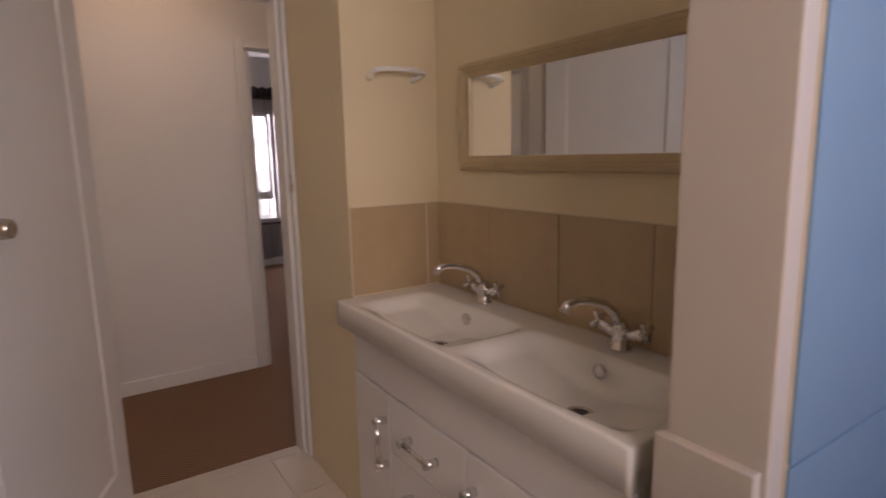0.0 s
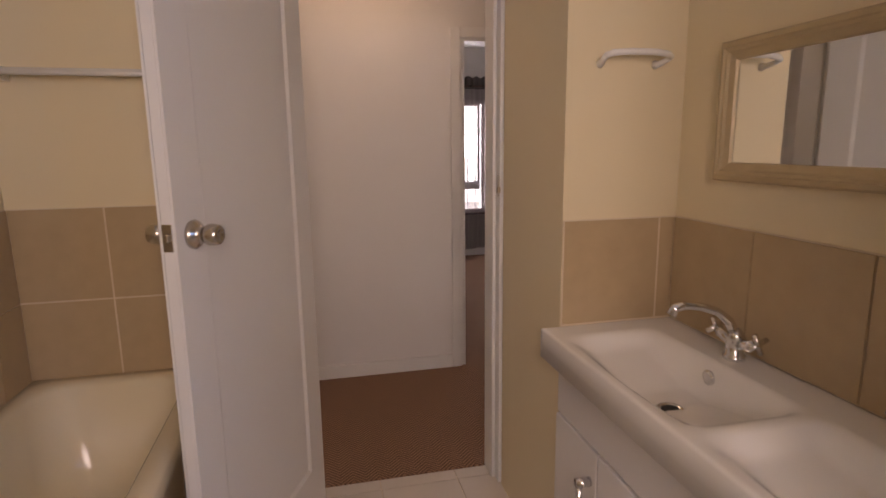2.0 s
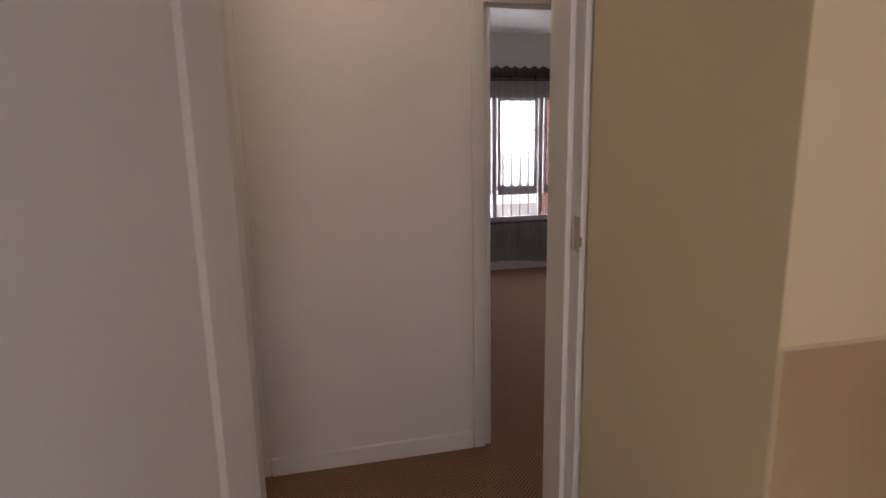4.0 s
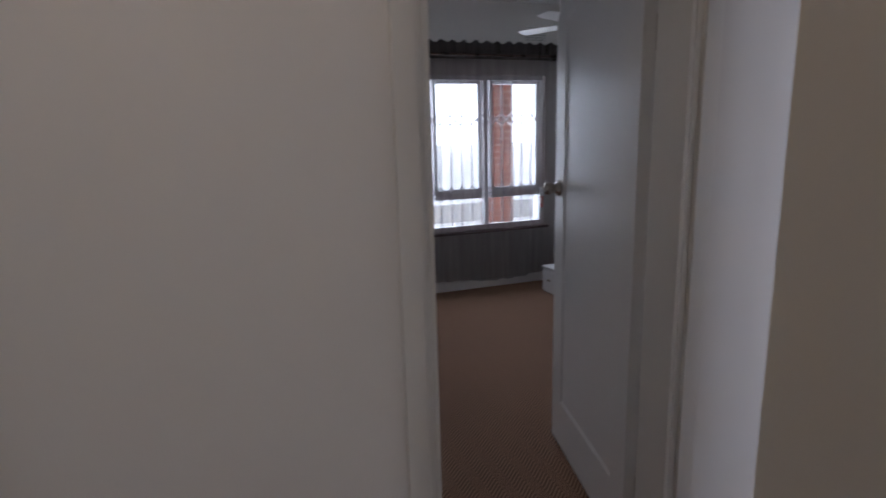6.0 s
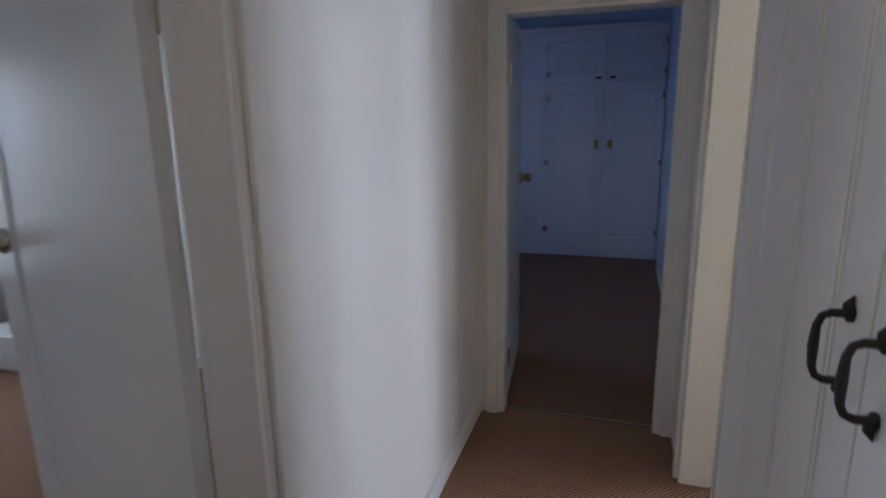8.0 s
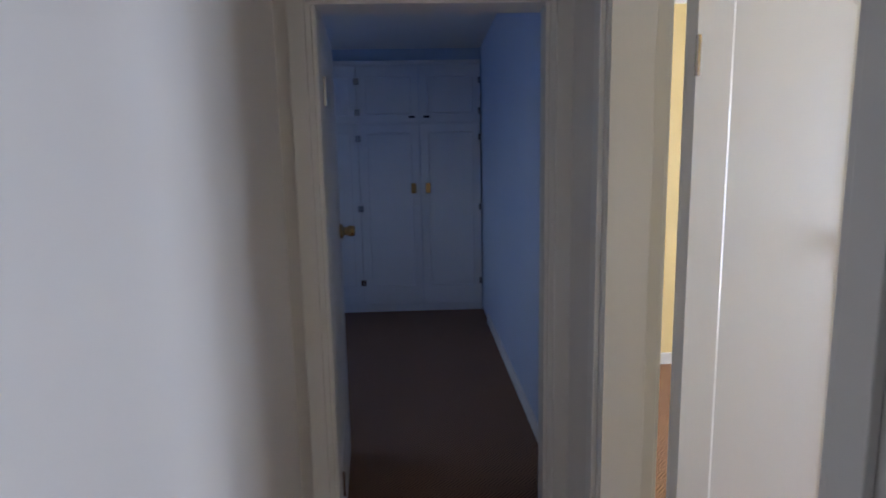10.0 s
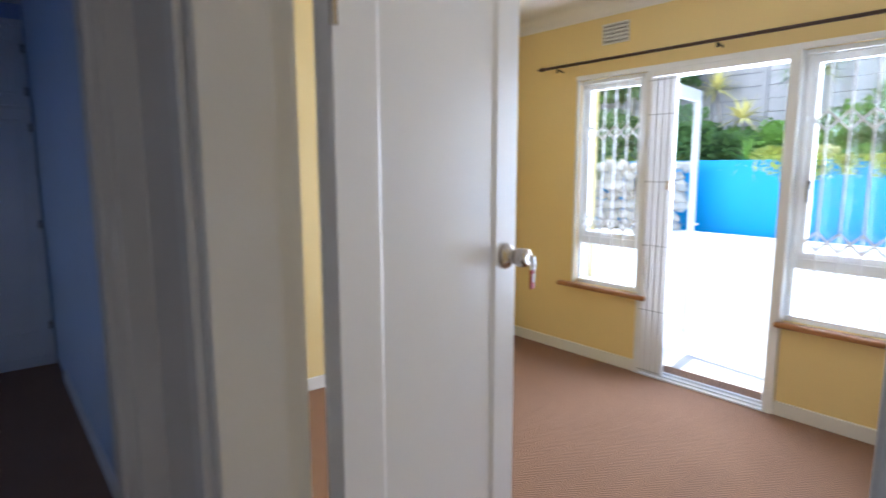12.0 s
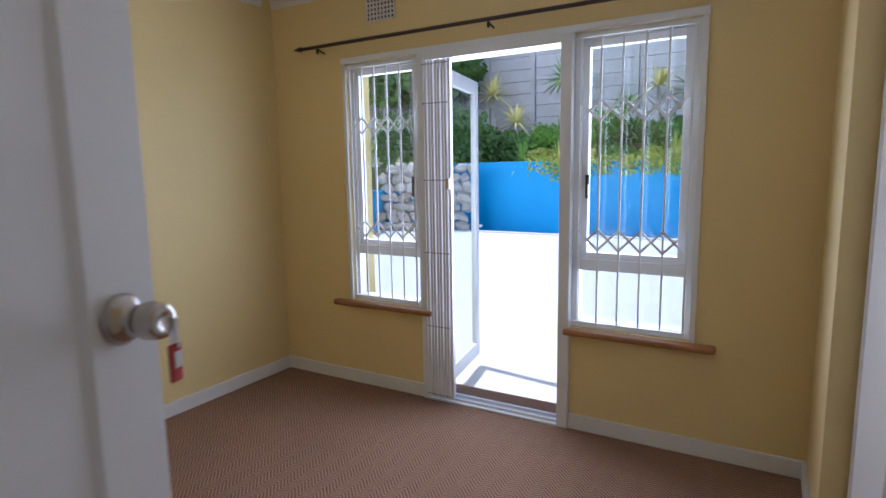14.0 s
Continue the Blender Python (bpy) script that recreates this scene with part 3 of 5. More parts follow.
part("basin_top", basin_top(), CERAMIC, van, "white ceramic twin basin top", True)
for c, w in ((-0.385, -0.435), (-0.945, -1.01)):
    dr = part("drain", moved(lathe([(0.024, 0), (0.033, 0.001), (0.033, 0.005), (0.024, 0.005), (0.023, 0.0015)]), -0.292, w, 0.795), CHROME, van, "chrome basin waste", True)
    # Solid dark disc painted as the shade down the waste.
    part("drain_hole", moved(lathe([(0.0225, 0), (0.0225, 0.0005)]), -0.292, w, 0.798), DARK, dr)
    bm = lathe([(0.019, 0), (0.019, 0.006), (0.012, 0.008)], "x", 18)
    for v in bm.verts:
        v.co.x = -v.co.x
    bmesh.ops.reverse_faces(bm, faces=bm.faces)
    part("overflow_cap", moved(bm, -0.150, c, 0.842), CHROME, van, "chrome overflow cap", True)


def basin_mixer(place):
    m = thing("basin_mixer", place, 0, "chrome basin mixer with swan spout and cross handles", "tap", "mixers on the vanity")
    part("body", lathe([(0.028, 0), (0.028, 0.008), (0.022, 0.014), (0.021, 0.05), (0.024, 0.058), (0.016, 0.072), (0.012, 0.08)]), CHROME, m, "", True)
    pts = [(0.0, 0, 0.06), (-0.02, 0.005, 0.10), (-0.05, 0.012, 0.125), (-0.09, 0.022, 0.138), (-0.13, 0.03, 0.142), (-0.155, 0.036, 0.136), (-0.165, 0.038, 0.118)]
    part("spout", tube(pts, [0.014, 0.0125, 0.011, 0.010, 0.010, 0.012, 0.0135], 14), CHROME, m, "", True)
    for s in (-1, 1):
        part("valve", tube([(0, 0.012 * s, 0.04), (0.0, 0.05 * s, 0.052), (0, 0.066 * s, 0.06)], [0.013, 0.014, 0.012], 12), CHROME, m, "", True)
        hd = bmesh.new()
        for ang in (0.4, 0.4 + math.pi / 2):
            dx, dz = math.cos(ang) * 0.028, math.sin(ang) * 0.028
            add_tube(hd, [(-dx, 0.074 * s, 0.062 - dz), (dx, 0.074 * s, 0.062 + dz)], 0.0065, 8)
        part("cross_handle", hd, CHROME, m, "", True)
    return m


mix = basin_mixer((0.268, -1.06, 0.875))
copy_thing(mix, pose(0.268, -1.63, 0.875))

mir = thing("wall_mirror", (0.33, -1.50, 1.32), 0, "long mirror in a champagne moulded frame on the wall", "mirror")


def frame_ring(y0, y1, z0, z1, steps):
    """A moulded picture frame in the plane x=0: steps of (inset, standing out)."""
    bm = bmesh.new()
    loops = [[bm.verts.new((-o, y, z)) for y, z in ((y0 + i, z0 + i), (y1 - i, z0 + i), (y1 - i, z1 - i), (y0 + i, z1 - i))] for i, o in steps]
    for a, b in zip(loops, loops[1:]):
        for k in range(4):
            bm.faces.new((a[k], a[(k + 1) % 4], b[(k + 1) % 4], b[k]))
    bmesh.ops.recalc_face_normals(bm, faces=bm.faces)
    return bm


part("frame", frame_ring(-0.62, 0.62, 0.0, 0.36, [(0, 0.001), (0, 0.022), (0.006, 0.028), (0.016, 0.03), (0.02, 0.026), (0.026, 0.026), (0.032, 0.02), (0.046, 0.014), (0.05, 0.006)]), MIRROR_FRAME, mir)
part("glass", box((-0.007, -0.575, 0.045), (-0.001, 0.575, 0.315)), MIRROR, mir, "clear silver mirror glass")

ring = thing("towel_ring", (0.14, -0.70, 1.665), 0, "white plastic towel ring on the wall", "towel ring")
arc = [(-0.10, -0.058, -0.004), (-0.085, -0.068, 0.002), (-0.04, -0.078, 0.005), (0.04, -0.078, 0.005), (0.085, -0.068, 0.002), (0.10, -0.058, -0.004)]
part("bar", tube(arc, 0.009, 12), TRIM_WHITE, ring, "", True)
for s_ in (-1, 1):
    part("arm", tube([(0.10 * s_, -0.058, -0.004), (0.097 * s_, -0.035, -0.012), (0.090 * s_, -0.012, -0.018), (0.088 * s_, 0, -0.018)], [0.009, 0.008, 0.009, 0.013], 10), TRIM_WHITE, ring, "", True)

tub = thing("bathtub", (-1.74, -0.15, 0), 0, "cream enamel built-in bathtub with tiled apron", "bathtub")


def tub_shell(w=0.585, l=1.70, top=0.65):
    bm = bmesh.new()

    def rounded(x0, x1, y0, y1, r, z, n=8):
        pts = []
        for cx, cy, a0 in ((x1 - r, y1 - r, 0), (x0 + r, y1 - r, 90), (x0 + r, y0 + r, 180), (x1 - r, y0 + r, 270)):
            for k in range(n + 1):
                a = radians(a0 + 90 * k / n)
                pts.append(bm.verts.new((cx + r * math.cos(a), cy + r * math.sin(a), z)))
        return pts
    loops = [rounded(0, w, -l, 0, 0.012, top - 0.05), rounded(0, w, -l, 0, 0.014, top - 0.012), rounded(0.008, w - 0.008, -l + 0.008, -0.008, 0.02, top),
             rounded(0.05, w - 0.055, -l + 0.06, -0.06, 0.12, top), rounded(0.062, w - 0.068, -l + 0.075, -0.075, 0.12, top - 0.014),
             rounded(0.10, w - 0.10, -l + 0.16, -0.14, 0.14, top - 0.25), rounded(0.14, w - 0.14, -l + 0.25, -0.20, 0.13, top - 0.37), rounded(0.2, w - 0.2, -l + 0.35, -0.3, 0.1, top - 0.385)]
    for a, b in zip(loops, loops[1:]):
        for k in range(len(a)):
            bm.faces.new((a[k], a[(k + 1) % len(a)], b[(k + 1) % len(a)], b[k]))
    bm.faces.new(loops[-1])
    bmesh.ops.recalc_face_normals(bm, faces=bm.faces)
    return bm


part("shell", tub_shell(), TUB, tub, "cream enamel tub shell", True)
part("apron", box((0.52, -1.70, 0.0), (0.565, -0.001, 0.598)), GROUT, tub, "tiled apron")
part("grip", tube([(0.535, -0.865, 0.648), (0.505, -0.88, 0.66), (0.475, -0.92, 0.664), (0.462, -0.98, 0.664), (0.462, -1.09, 0.664), (0.475, -1.15, 0.664), (0.505, -1.19, 0.66), (0.535, -1.205, 0.648)], 0.010, 10), BRASS, tub, "worn metal grab handle", True)

rail = thing("towel_rail", (-1.70, -0.15, 1.665), 0, "white double towel rail on the wall above the bath", "towel rail")
for dy, dz in ((-0.045, 0.0), (-0.10, -0.012)):
    part("bar", tube([(0.02, dy, dz), (0.72, dy, dz)], 0.009), TRIM_WHITE, rail, "", True)
for x in (0.02, 0.72):
    part("bracket", box((x - 0.012, -0.115, -0.03), (x + 0.012, 0, 0.012), 0.004), TRIM_WHITE, rail)

# ---- hall ----
cup = thing("hall_cupboard", (0.20, 0.24, 0), 0, "white hall cupboard with grooved doors and black iron handles", "cupboard")
W = 1.052
part("carcass", box((0.0, -0.225, 0.0), (W, -0.03, 2.095)), TRIM_WHITE, cup)


def grooved_door(x0, x1, z0, z1, y, grooves, parent, depth=0.022):
    """A ledged door: a backing and upright boards with gaps between them."""
    cuts = sorted(g for g in grooves if x0 < g < x1)
    edges = [x0] + [v for g in cuts for v in (g - 0.004, g + 0.004)] + [x1]
    door = part("door", box((x0 + 0.001, y - 0.004, z0 + 0.001), (x1 - 0.001, y + depth - 0.006, z1 - 0.001)), GLOSS_WHITE, parent)
    for k in range(0, len(edges), 2):
        part("board", box((edges[k], y + 0.001, z0), (edges[k + 1], y + depth, z1), 0.002), GLOSS_WHITE, door)
    return door


def pull_handle(x, z, y, parent, h=0.075):
    """A cast pull: a square-shouldered bow between two pointed feet."""
    a = h / 2
    bm = tube([(x, y, z + a), (x, y + 0.02, z + a), (x, y + 0.028, z + a - 0.004), (x, y + 0.032, z + a - 0.014), (x, y + 0.033, z), (x, y + 0.032, z - a + 0.014),
               (x, y + 0.028, z - a + 0.004), (x, y + 0.02, z - a), (x, y, z - a)], [0.0052, 0.0045, 0.0042, 0.0042, 0.0054, 0.0042, 0.0042, 0.0045, 0.0052], 10)
    for s in (-1, 1):
        zz = z + s * a
        add_tube(bm, [(x, y + 0.002, zz - s * 0.008), (x, y + 0.004, zz), (x, y + 0.006, zz + s * 0.010), (x, y + 0.002, zz + s * 0.020)], [0.004, 0.0075, 0.0055, 0.001], 8)
    part("handle", bm, IRON, parent, "black iron pull handle", True)


gro = [0.12, 0.135, 0.30, 0.315, 0.495, 0.51, 0.665, 0.68, 0.86, 0.875]
for x0, x1, hx, edge, way in ((0.005, 0.40, 0.36, 0.012, 1), (0.405, W - 0.005, 0.446, W - 0.03, -1)):
    dd = grooved_door(x0, x1, 0.09, 2.08, -0.022, gro, cup)
    pull_handle(hx, 1.278, 0.0, dd, h=0.075)
    pull_handle(hx, 1.03, 0.0, dd)
    for z in (0.42,):
        hb = add_tube(tube([(edge, 0.002, z - 0.03), (edge, 0.002, z + 0.03)], 0.006, 8), [(edge, 0.003, z), (edge + way * 0.13, 0.003, z)], [0.007, 0.002], 6)
        part("hinge", hb, IRON, dd, "black iron strap hinge")
part("side_panel", box((W, -0.053, 0), (W + 0.018, -0.031, 2.095)), TRIM_WHITE, cup)
part("face_frame", add_box(box((W, -0.03, 0), (W + 0.018, 0.004, 2.095), 0.002), (0, -0.03, 0), (W, -0.024, 0.085)), TRIM_WHITE, cup)

lamp = thing("ceiling_light", (-0.45, 0.62, 2.6), 0, "lit round glass ceiling light in the hall", "ceiling light")
part("base", lathe([(0.10, 0), (0.10, -0.02), (0.08, -0.025)]), TRIM_WHITE, lamp, "", True)
part("shade", lathe([(0.085, -0.0255), (0.10, -0.045), (0.09, -0.075), (0.055, -0.098), (0.01, -0.105)]), LAMP_ON, lamp, "glowing frosted glass shade", True)
lp = new("hall_lamp", bpy.data.lights.new("hall_lamp", "POINT"))
lp.data.energy, lp.data.color, lp.data.shadow_soft_size = 1.2, (1.0, 0.72, 0.45), 0.09
lp.location = (-0.45, 0.62, 2.40)


# ---- windows and curtains ----
def window_unit(name, hole, y, mullions, label, flip=1, transom=0.30):
    """A white frame in an opening of a wall along x, with casements above a fixed lower light."""
    x0, x1, z0, z1 = hole
    w = thing(name, ((x0 + x1) / 2, y, z0), 0, label, "window")
    w["kind"] = "structure"
    hw, hh = (x1 - x0) / 2, z1 - z0
    bm = bmesh.new()
    for lo, hi in (((-hw, -0.03, 0), (-hw + 0.04, 0.03, hh)), ((hw - 0.04, -0.03, 0), (hw, 0.03, hh)), ((-hw + 0.04, -0.03, 0), (hw - 0.04, 0.03, 0.04)), ((-hw + 0.04, -0.03, hh - 0.04), (hw - 0.04, 0.03, hh))):
        add_box(bm, lo, hi, 0.003)
    part("window_frame", bm, ALU, w)
    edges = [x0] + list(mullions) + [x1]
    for m in mullions:
        part("mullion", box((m - (x0 + x1) / 2 - 0.025, -0.03, 0.04), (m - (x0 + x1) / 2 + 0.025, 0.03, hh - 0.04), 0.003), ALU, w)
    for a, b in zip(edges, edges[1:]):
        a, b = a - (x0 + x1) / 2 + 0.04, b - (x0 + x1) / 2 - 0.04
        part("transom", box((a, -0.028, transom), (b, 0.028, transom + 0.06), 0.003), ALU, w)
        bm = bmesh.new()
        for lo, hi in (((a, -0.022, transom + 0.06), (a + 0.035, 0.022, hh - 0.04)), ((b - 0.035, -0.022, transom + 0.06), (b, 0.022, hh - 0.04)),
                       ((a + 0.035, -0.022, transom + 0.06), (b - 0.035, 0.022, transom + 0.095)), ((a + 0.035, -0.022, hh - 0.075), (b - 0.035, 0.022, hh - 0.04))):
            add_box(bm, lo, hi, 0.002)
        part("casement", bm, ALU, w)
        for c0, c1 in ((0.04, transom), (transom + 0.095, hh - 0.075)):
            g = part("pane", box((a if c0 < 0.1 else a + 0.035, -0.003, c0), (b if c0 < 0.1 else b - 0.035, 0.003, c1)), GLASS, w)
            g.visible_shadow = False
    return w


def stay_handle(x, y, z, s, parent):
    bm = tube([(x, y, z - 0.05), (x, y + 0.012 * s, z - 0.045), (x, y + 0.014 * s, z + 0.05)], [0.005, 0.007, 0.006], 8)
    add_box(bm, (x - 0.01, min(y, y + 0.008 * s), z + 0.02), (x + 0.01, max(y, y + 0.008 * s), z + 0.07), 0.002)
    part("latch", bm, IRON, parent, "black casement latch")


def trellis(name, x0, x1, y, z0, z1, rows, bars, label, mat=ALU):
    """Expanding security trellis: upright bars with rows of crossed slats between them."""
    t = thing(name, ((x0 + x1) / 2, y, z0), 0, label, "security gate")
    hw, hh = (x1 - x0) / 2, z1 - z0
    xs = np.linspace(-hw + 0.012, hw - 0.012, bars)
    for x in xs:
        part("bar", box((x - 0.005, -0.008, 0.004), (x + 0.005, 0.0, hh - 0.004), 0.0015), mat, t)
    step = xs[1] - xs[0]
    for r in rows:
        for k in range(bars - 1):
            for s in (-1, 1):
                bm = box((-0.5, 0.001, -0.0055), (0.5, 0.004, 0.0055))
                ln, ang = math.hypot(step, step * 1.0), s * math.atan2(1.0, 1.0)
                for v in bm.verts:
                    v.co.x *= ln
                m = Matrix.Translation((xs[k] + step / 2, 0.0 + (0.0035 if s > 0 else 0), r - z0)) @ Matrix.Rotation(ang, 4, "Y")
                bmesh.ops.transform(bm, matrix=m, verts=bm.verts)
                part("slat", bm, mat, t)
    for z in (0, hh - 0.014):
        part("track", box((-hw, -0.014, z), (hw, 0.008, z + 0.014), 0.002), mat, t)
    return t


def curtain(name, x0, x1, y, z0, z1, folds, mat, top_mat, label, seed):
    """A voile curtain gathered on a rod, with a ruffled heading."""
    c = thing(name, ((x0 + x1) / 2, y, z0), 0, label, "curtain")
    rnd = random.Random(seed)
    ph = [rnd.uniform(0, 6.28) for _ in range(4)]
    hw, hh = (x1 - x0) / 2, z1 - z0

    def depth(u, amp):
        return amp * (math.sin(u * folds * 6.28 + ph[0]) + 0.5 * math.sin(u * folds * 2.7 * 6.28 + ph[1]) + 0.5 * math.sin(u * folds * 0.43 * 6.28 + ph[2]))
    for nm, zz, am, mt in (("drop", [0, 0.25, 0.5, 0.8, 1.0], 0.016, mat), ("heading", [1.001, 1.03, 1.06, 1.075], 0.012, top_mat)):
        bm = bmesh.new()
        n = int(folds * 14)
        rows = []
        for zi in zz:
            row = []
            for k in range(n + 1):
                u = k / n
                ruffle = 0.012 * math.sin(u * folds * 9 + ph[3]) * (zi > 1.05)
                hem = 0.02 * math.sin(u * 11 + ph[1]) * (zi == 0)
                spread = 1.0 + 0.02 * (1 - zi) * math.sin(u * 7 + ph[2])
                row.append(bm.verts.new(((-hw + 2 * hw * u) * spread, depth(u, am * (1.3 - 0.5 * min(zi, 1))), zi * hh + ruffle + hem)))
            rows.append(row)
        for a, b in zip(rows, rows[1:]):
            for k in range(n):
                bm.faces.new((a[k], a[k + 1], b[k + 1], b[k]))
        part(nm, bm, mt, c, "", True)
    return c


def rod(name, x0, x1, y, z, wall_y_, label, brackets, r=0.011):
    t = thing(name, (x0, y, z), 0, label, "curtain rod")
    n = x1 - x0
    part("pole", tube([(0, 0, 0), (n, 0, 0)], r, 12), ROD, t, "", True)
    for x, s in ((0, -1), (n, 1)):
        part("finial", tube([(x, 0, 0), (x + 0.012 * s, 0, 0), (x + 0.035 * s, 0, 0), (x + 0.075 * s, 0, 0)], [r, r * 1.5, r * 1.15, 0.001], 12), ROD, t, "pointed finial", True)
    d = wall_y_ - y
    for bx in brackets:
        part("bracket", add_tube(tube([(bx - x0, 0, -0.014), (bx - x0, d * 0.4, -0.022), (bx - x0, d * 0.985, -0.03)], 0.006, 8), [(bx - x0, 0, -0.014), (bx - x0, 0, -0.042)], [0.006, 0.009], 8), IRON, t)
    return t


def wall_vent(name, x, y, z, s, label, rows=6, cols=10, w=0.2, h=0.13):
    v = thing(name, (x, y, z), 0, label, "air vent")
    bm = bmesh.new()
    d = 0.012 * s
    for k in range(cols + 1):
        xx = -w / 2 + k * w / cols
        add_box(bm, (xx - 0.004, min(0, d), 0), (xx + 0.004, max(0, d), h))
    for k in range(rows + 1):
        zz = k * h / rows
        add_box(bm, (-w / 2 - 0.004, min(0.001 * s, d * 0.9), zz - 0.0045), (w / 2 + 0.004, max(0.001 * s, d * 0.9), zz + 0.0045))
    part("grille", bm, TRIM_WHITE, v)
    # Dark sheet painted as the shade behind the grille.
    part("backing", box((-w / 2, min(0.0005 * s, 0.003 * s), 0), (w / 2, max(0.0005 * s, 0.003 * s), h)), DARK, v)


# bedroom window
wb = window_unit("window_bedroom", B_WIN, 4.80, (1.38, 1.93), "white bedroom window of three casements")
wa = window_unit("window_guest", A_WIN, 4.80, (-1.98, -1.49), "white guest room window of three casements")
trellis("security_trellis", 0.85, 2.51, 4.765, 0.60, 1.94, (0.93, 1.58), 17, "white expanding security trellis across the bedroom window")
trellis("security_trellis", -2.46, -1.04, 4.765, 0.68, 1.94, (1.0, 1.60), 15, "white expanding security trellis across the guest window")
curtain("voile_curtain", 0.66, 2.64, 4.66, 0.10, 2.09, 13, SHEER, SHEER_TOP, "dark sheer voile curtain with ruffled heading", 3)
curtain("voile_curtain", -2.80, -0.85, 4.66, 0.12, 2.09, 13, SHEER_TAN, SHEER_TOP, "brown sheer voile curtain with ruffled heading", 5)
rod("curtain_rod", 0.6, 2.66, 4.66, 2.13, 4.75, "dark wooden curtain rod over bedroom window", (0.68, 2.60))
rod("curtain_rod", -2.86, -0.8, 4.66, 2.13, 4.75, "dark wooden curtain rod over guest window", (-2.75, -0.9))
wall_vent("air_vent", 2.43, 4.75, 2.27, -1, "white plaster air vent high on the bedroom wall")
wall_vent("air_vent", -2.42, 4.75, 2.27, -1, "white plaster air vent high on the guest wall")
structure("window_sill_bedroom", box((0.78, 4.72, 0.535), (2.58, 4.80, 0.56), 0.006), ROD, "dark window sill")
structure("window_sill_guest", box((-2.53, 4.72, 0.615), (-0.97, 4.80, 0.64), 0.006), ROD, "dark window sill")


def ceiling_fan(x, y, turn):
    f = thing("ceiling_fan", (x, y, H), turn, "white ceiling fan at rest with pull chain", "ceiling fan")
    part("canopy", lathe([(0.02, -0.07), (0.06, -0.05), (0.065, -0.001)]), TRIM_WHITE, f, "", True)
    part("downrod", tube([(0, 0, -0.06), (0, 0, -0.30)], 0.012), TRIM_WHITE, f, "", True)
    part("motor", lathe([(0.03, -0.44), (0.08, -0.43), (0.10, -0.39), (0.10, -0.33), (0.05, -0.30), (0.02, -0.295)]), GLOSS_WHITE, f, "", True)
    for k in range(4):
        a = k * math.pi / 2
        bm = bmesh.new()
        prof = [(0.10, 0.02), (0.16, 0.02), (0.20, 0.05), (0.50, 0.062), (0.55, 0.045)]
        top, low = [], []
        for s in (1, -1):
            for r, w in (prof if s > 0 else prof[::-1]):
                top.append(bm.verts.new((r, s * w, -0.362 + s * w * 0.16)))
                low.append(bm.verts.new((r, s * w, -0.368 + s * w * 0.16)))
        bm.faces.new(top)
        bm.faces.new(low[::-1])
        n = len(top)
        for i in range(n):
            bm.faces.new((top[i], low[i], low[(i + 1) % n], top[(i + 1) % n]))
        bmesh.ops.recalc_face_normals(bm, faces=bm.faces)
        bmesh.ops.rotate(bm, verts=bm.verts, matrix=Matrix.Rotation(a, 3, "Z"))
        part("blade", bm, GLOSS_WHITE, f)
    part("pull_chain", tube([(0.06, 0, -0.43), (0.06, 0, -0.60)], 0.0025, 6), BRASS, f)
    part("chain_bead", moved(lathe([(0.003, 0), (0.008, 0.01), (0.008, 0.02), (0.003, 0.028)]), 0.06, 0, -0.625), TRIM_WHITE, f, "", True)
    return f


ceiling_fan(2.24, 3.70, 28)
ceiling_fan(-2.30, 3.65, 28)

chest = thing("low_cabinet", (2.50, 4.15, 0), 0, "low white cabinet against the bedroom wall", "cabinet")
part("body", box((-0.16, -0.25, 0.0), (0.20, 0.25, 0.22), 0.004), GLOSS_WHITE, chest)
part("top", box((-0.175, -0.26, 0.221), (0.20, 0.26, 0.245), 0.004), GLOSS_WHITE, chest)
for y in (-0.125, 0.125):
    dr = part("door", box((-0.176, y - 0.118, 0.02), (-0.161, y + 0.118, 0.21), 0.003), GLOSS_WHITE, chest)
    part("handle", box((-0.19, y - 0.02, 0.12), (-0.177, y + 0.02, 0.135), 0.002), NICKEL, dr)

# bed in the guest room
bed = thing("bed", (-2.27, 3.58, 0), 0, "bed with pale base under a rust striped quilt", "bed")
part("base", box((-0.69, -1.04, 0.08), (0.69, 1.04, 0.36), 0.02), BED_BASE, bed, "pale cloth bed base")
part("mattress", box((-0.69, -1.04, 0.361), (0.69, 1.04, 0.52), 0.05), BED_BASE, bed)
for x, y in ((-0.6, -0.92), (0.6, -0.92), (-0.6, 0.92), (0.6, 0.92)):
    part("leg", tube([(x, y, 0), (x, y, 0.08)], 0.03), ROD, bed)


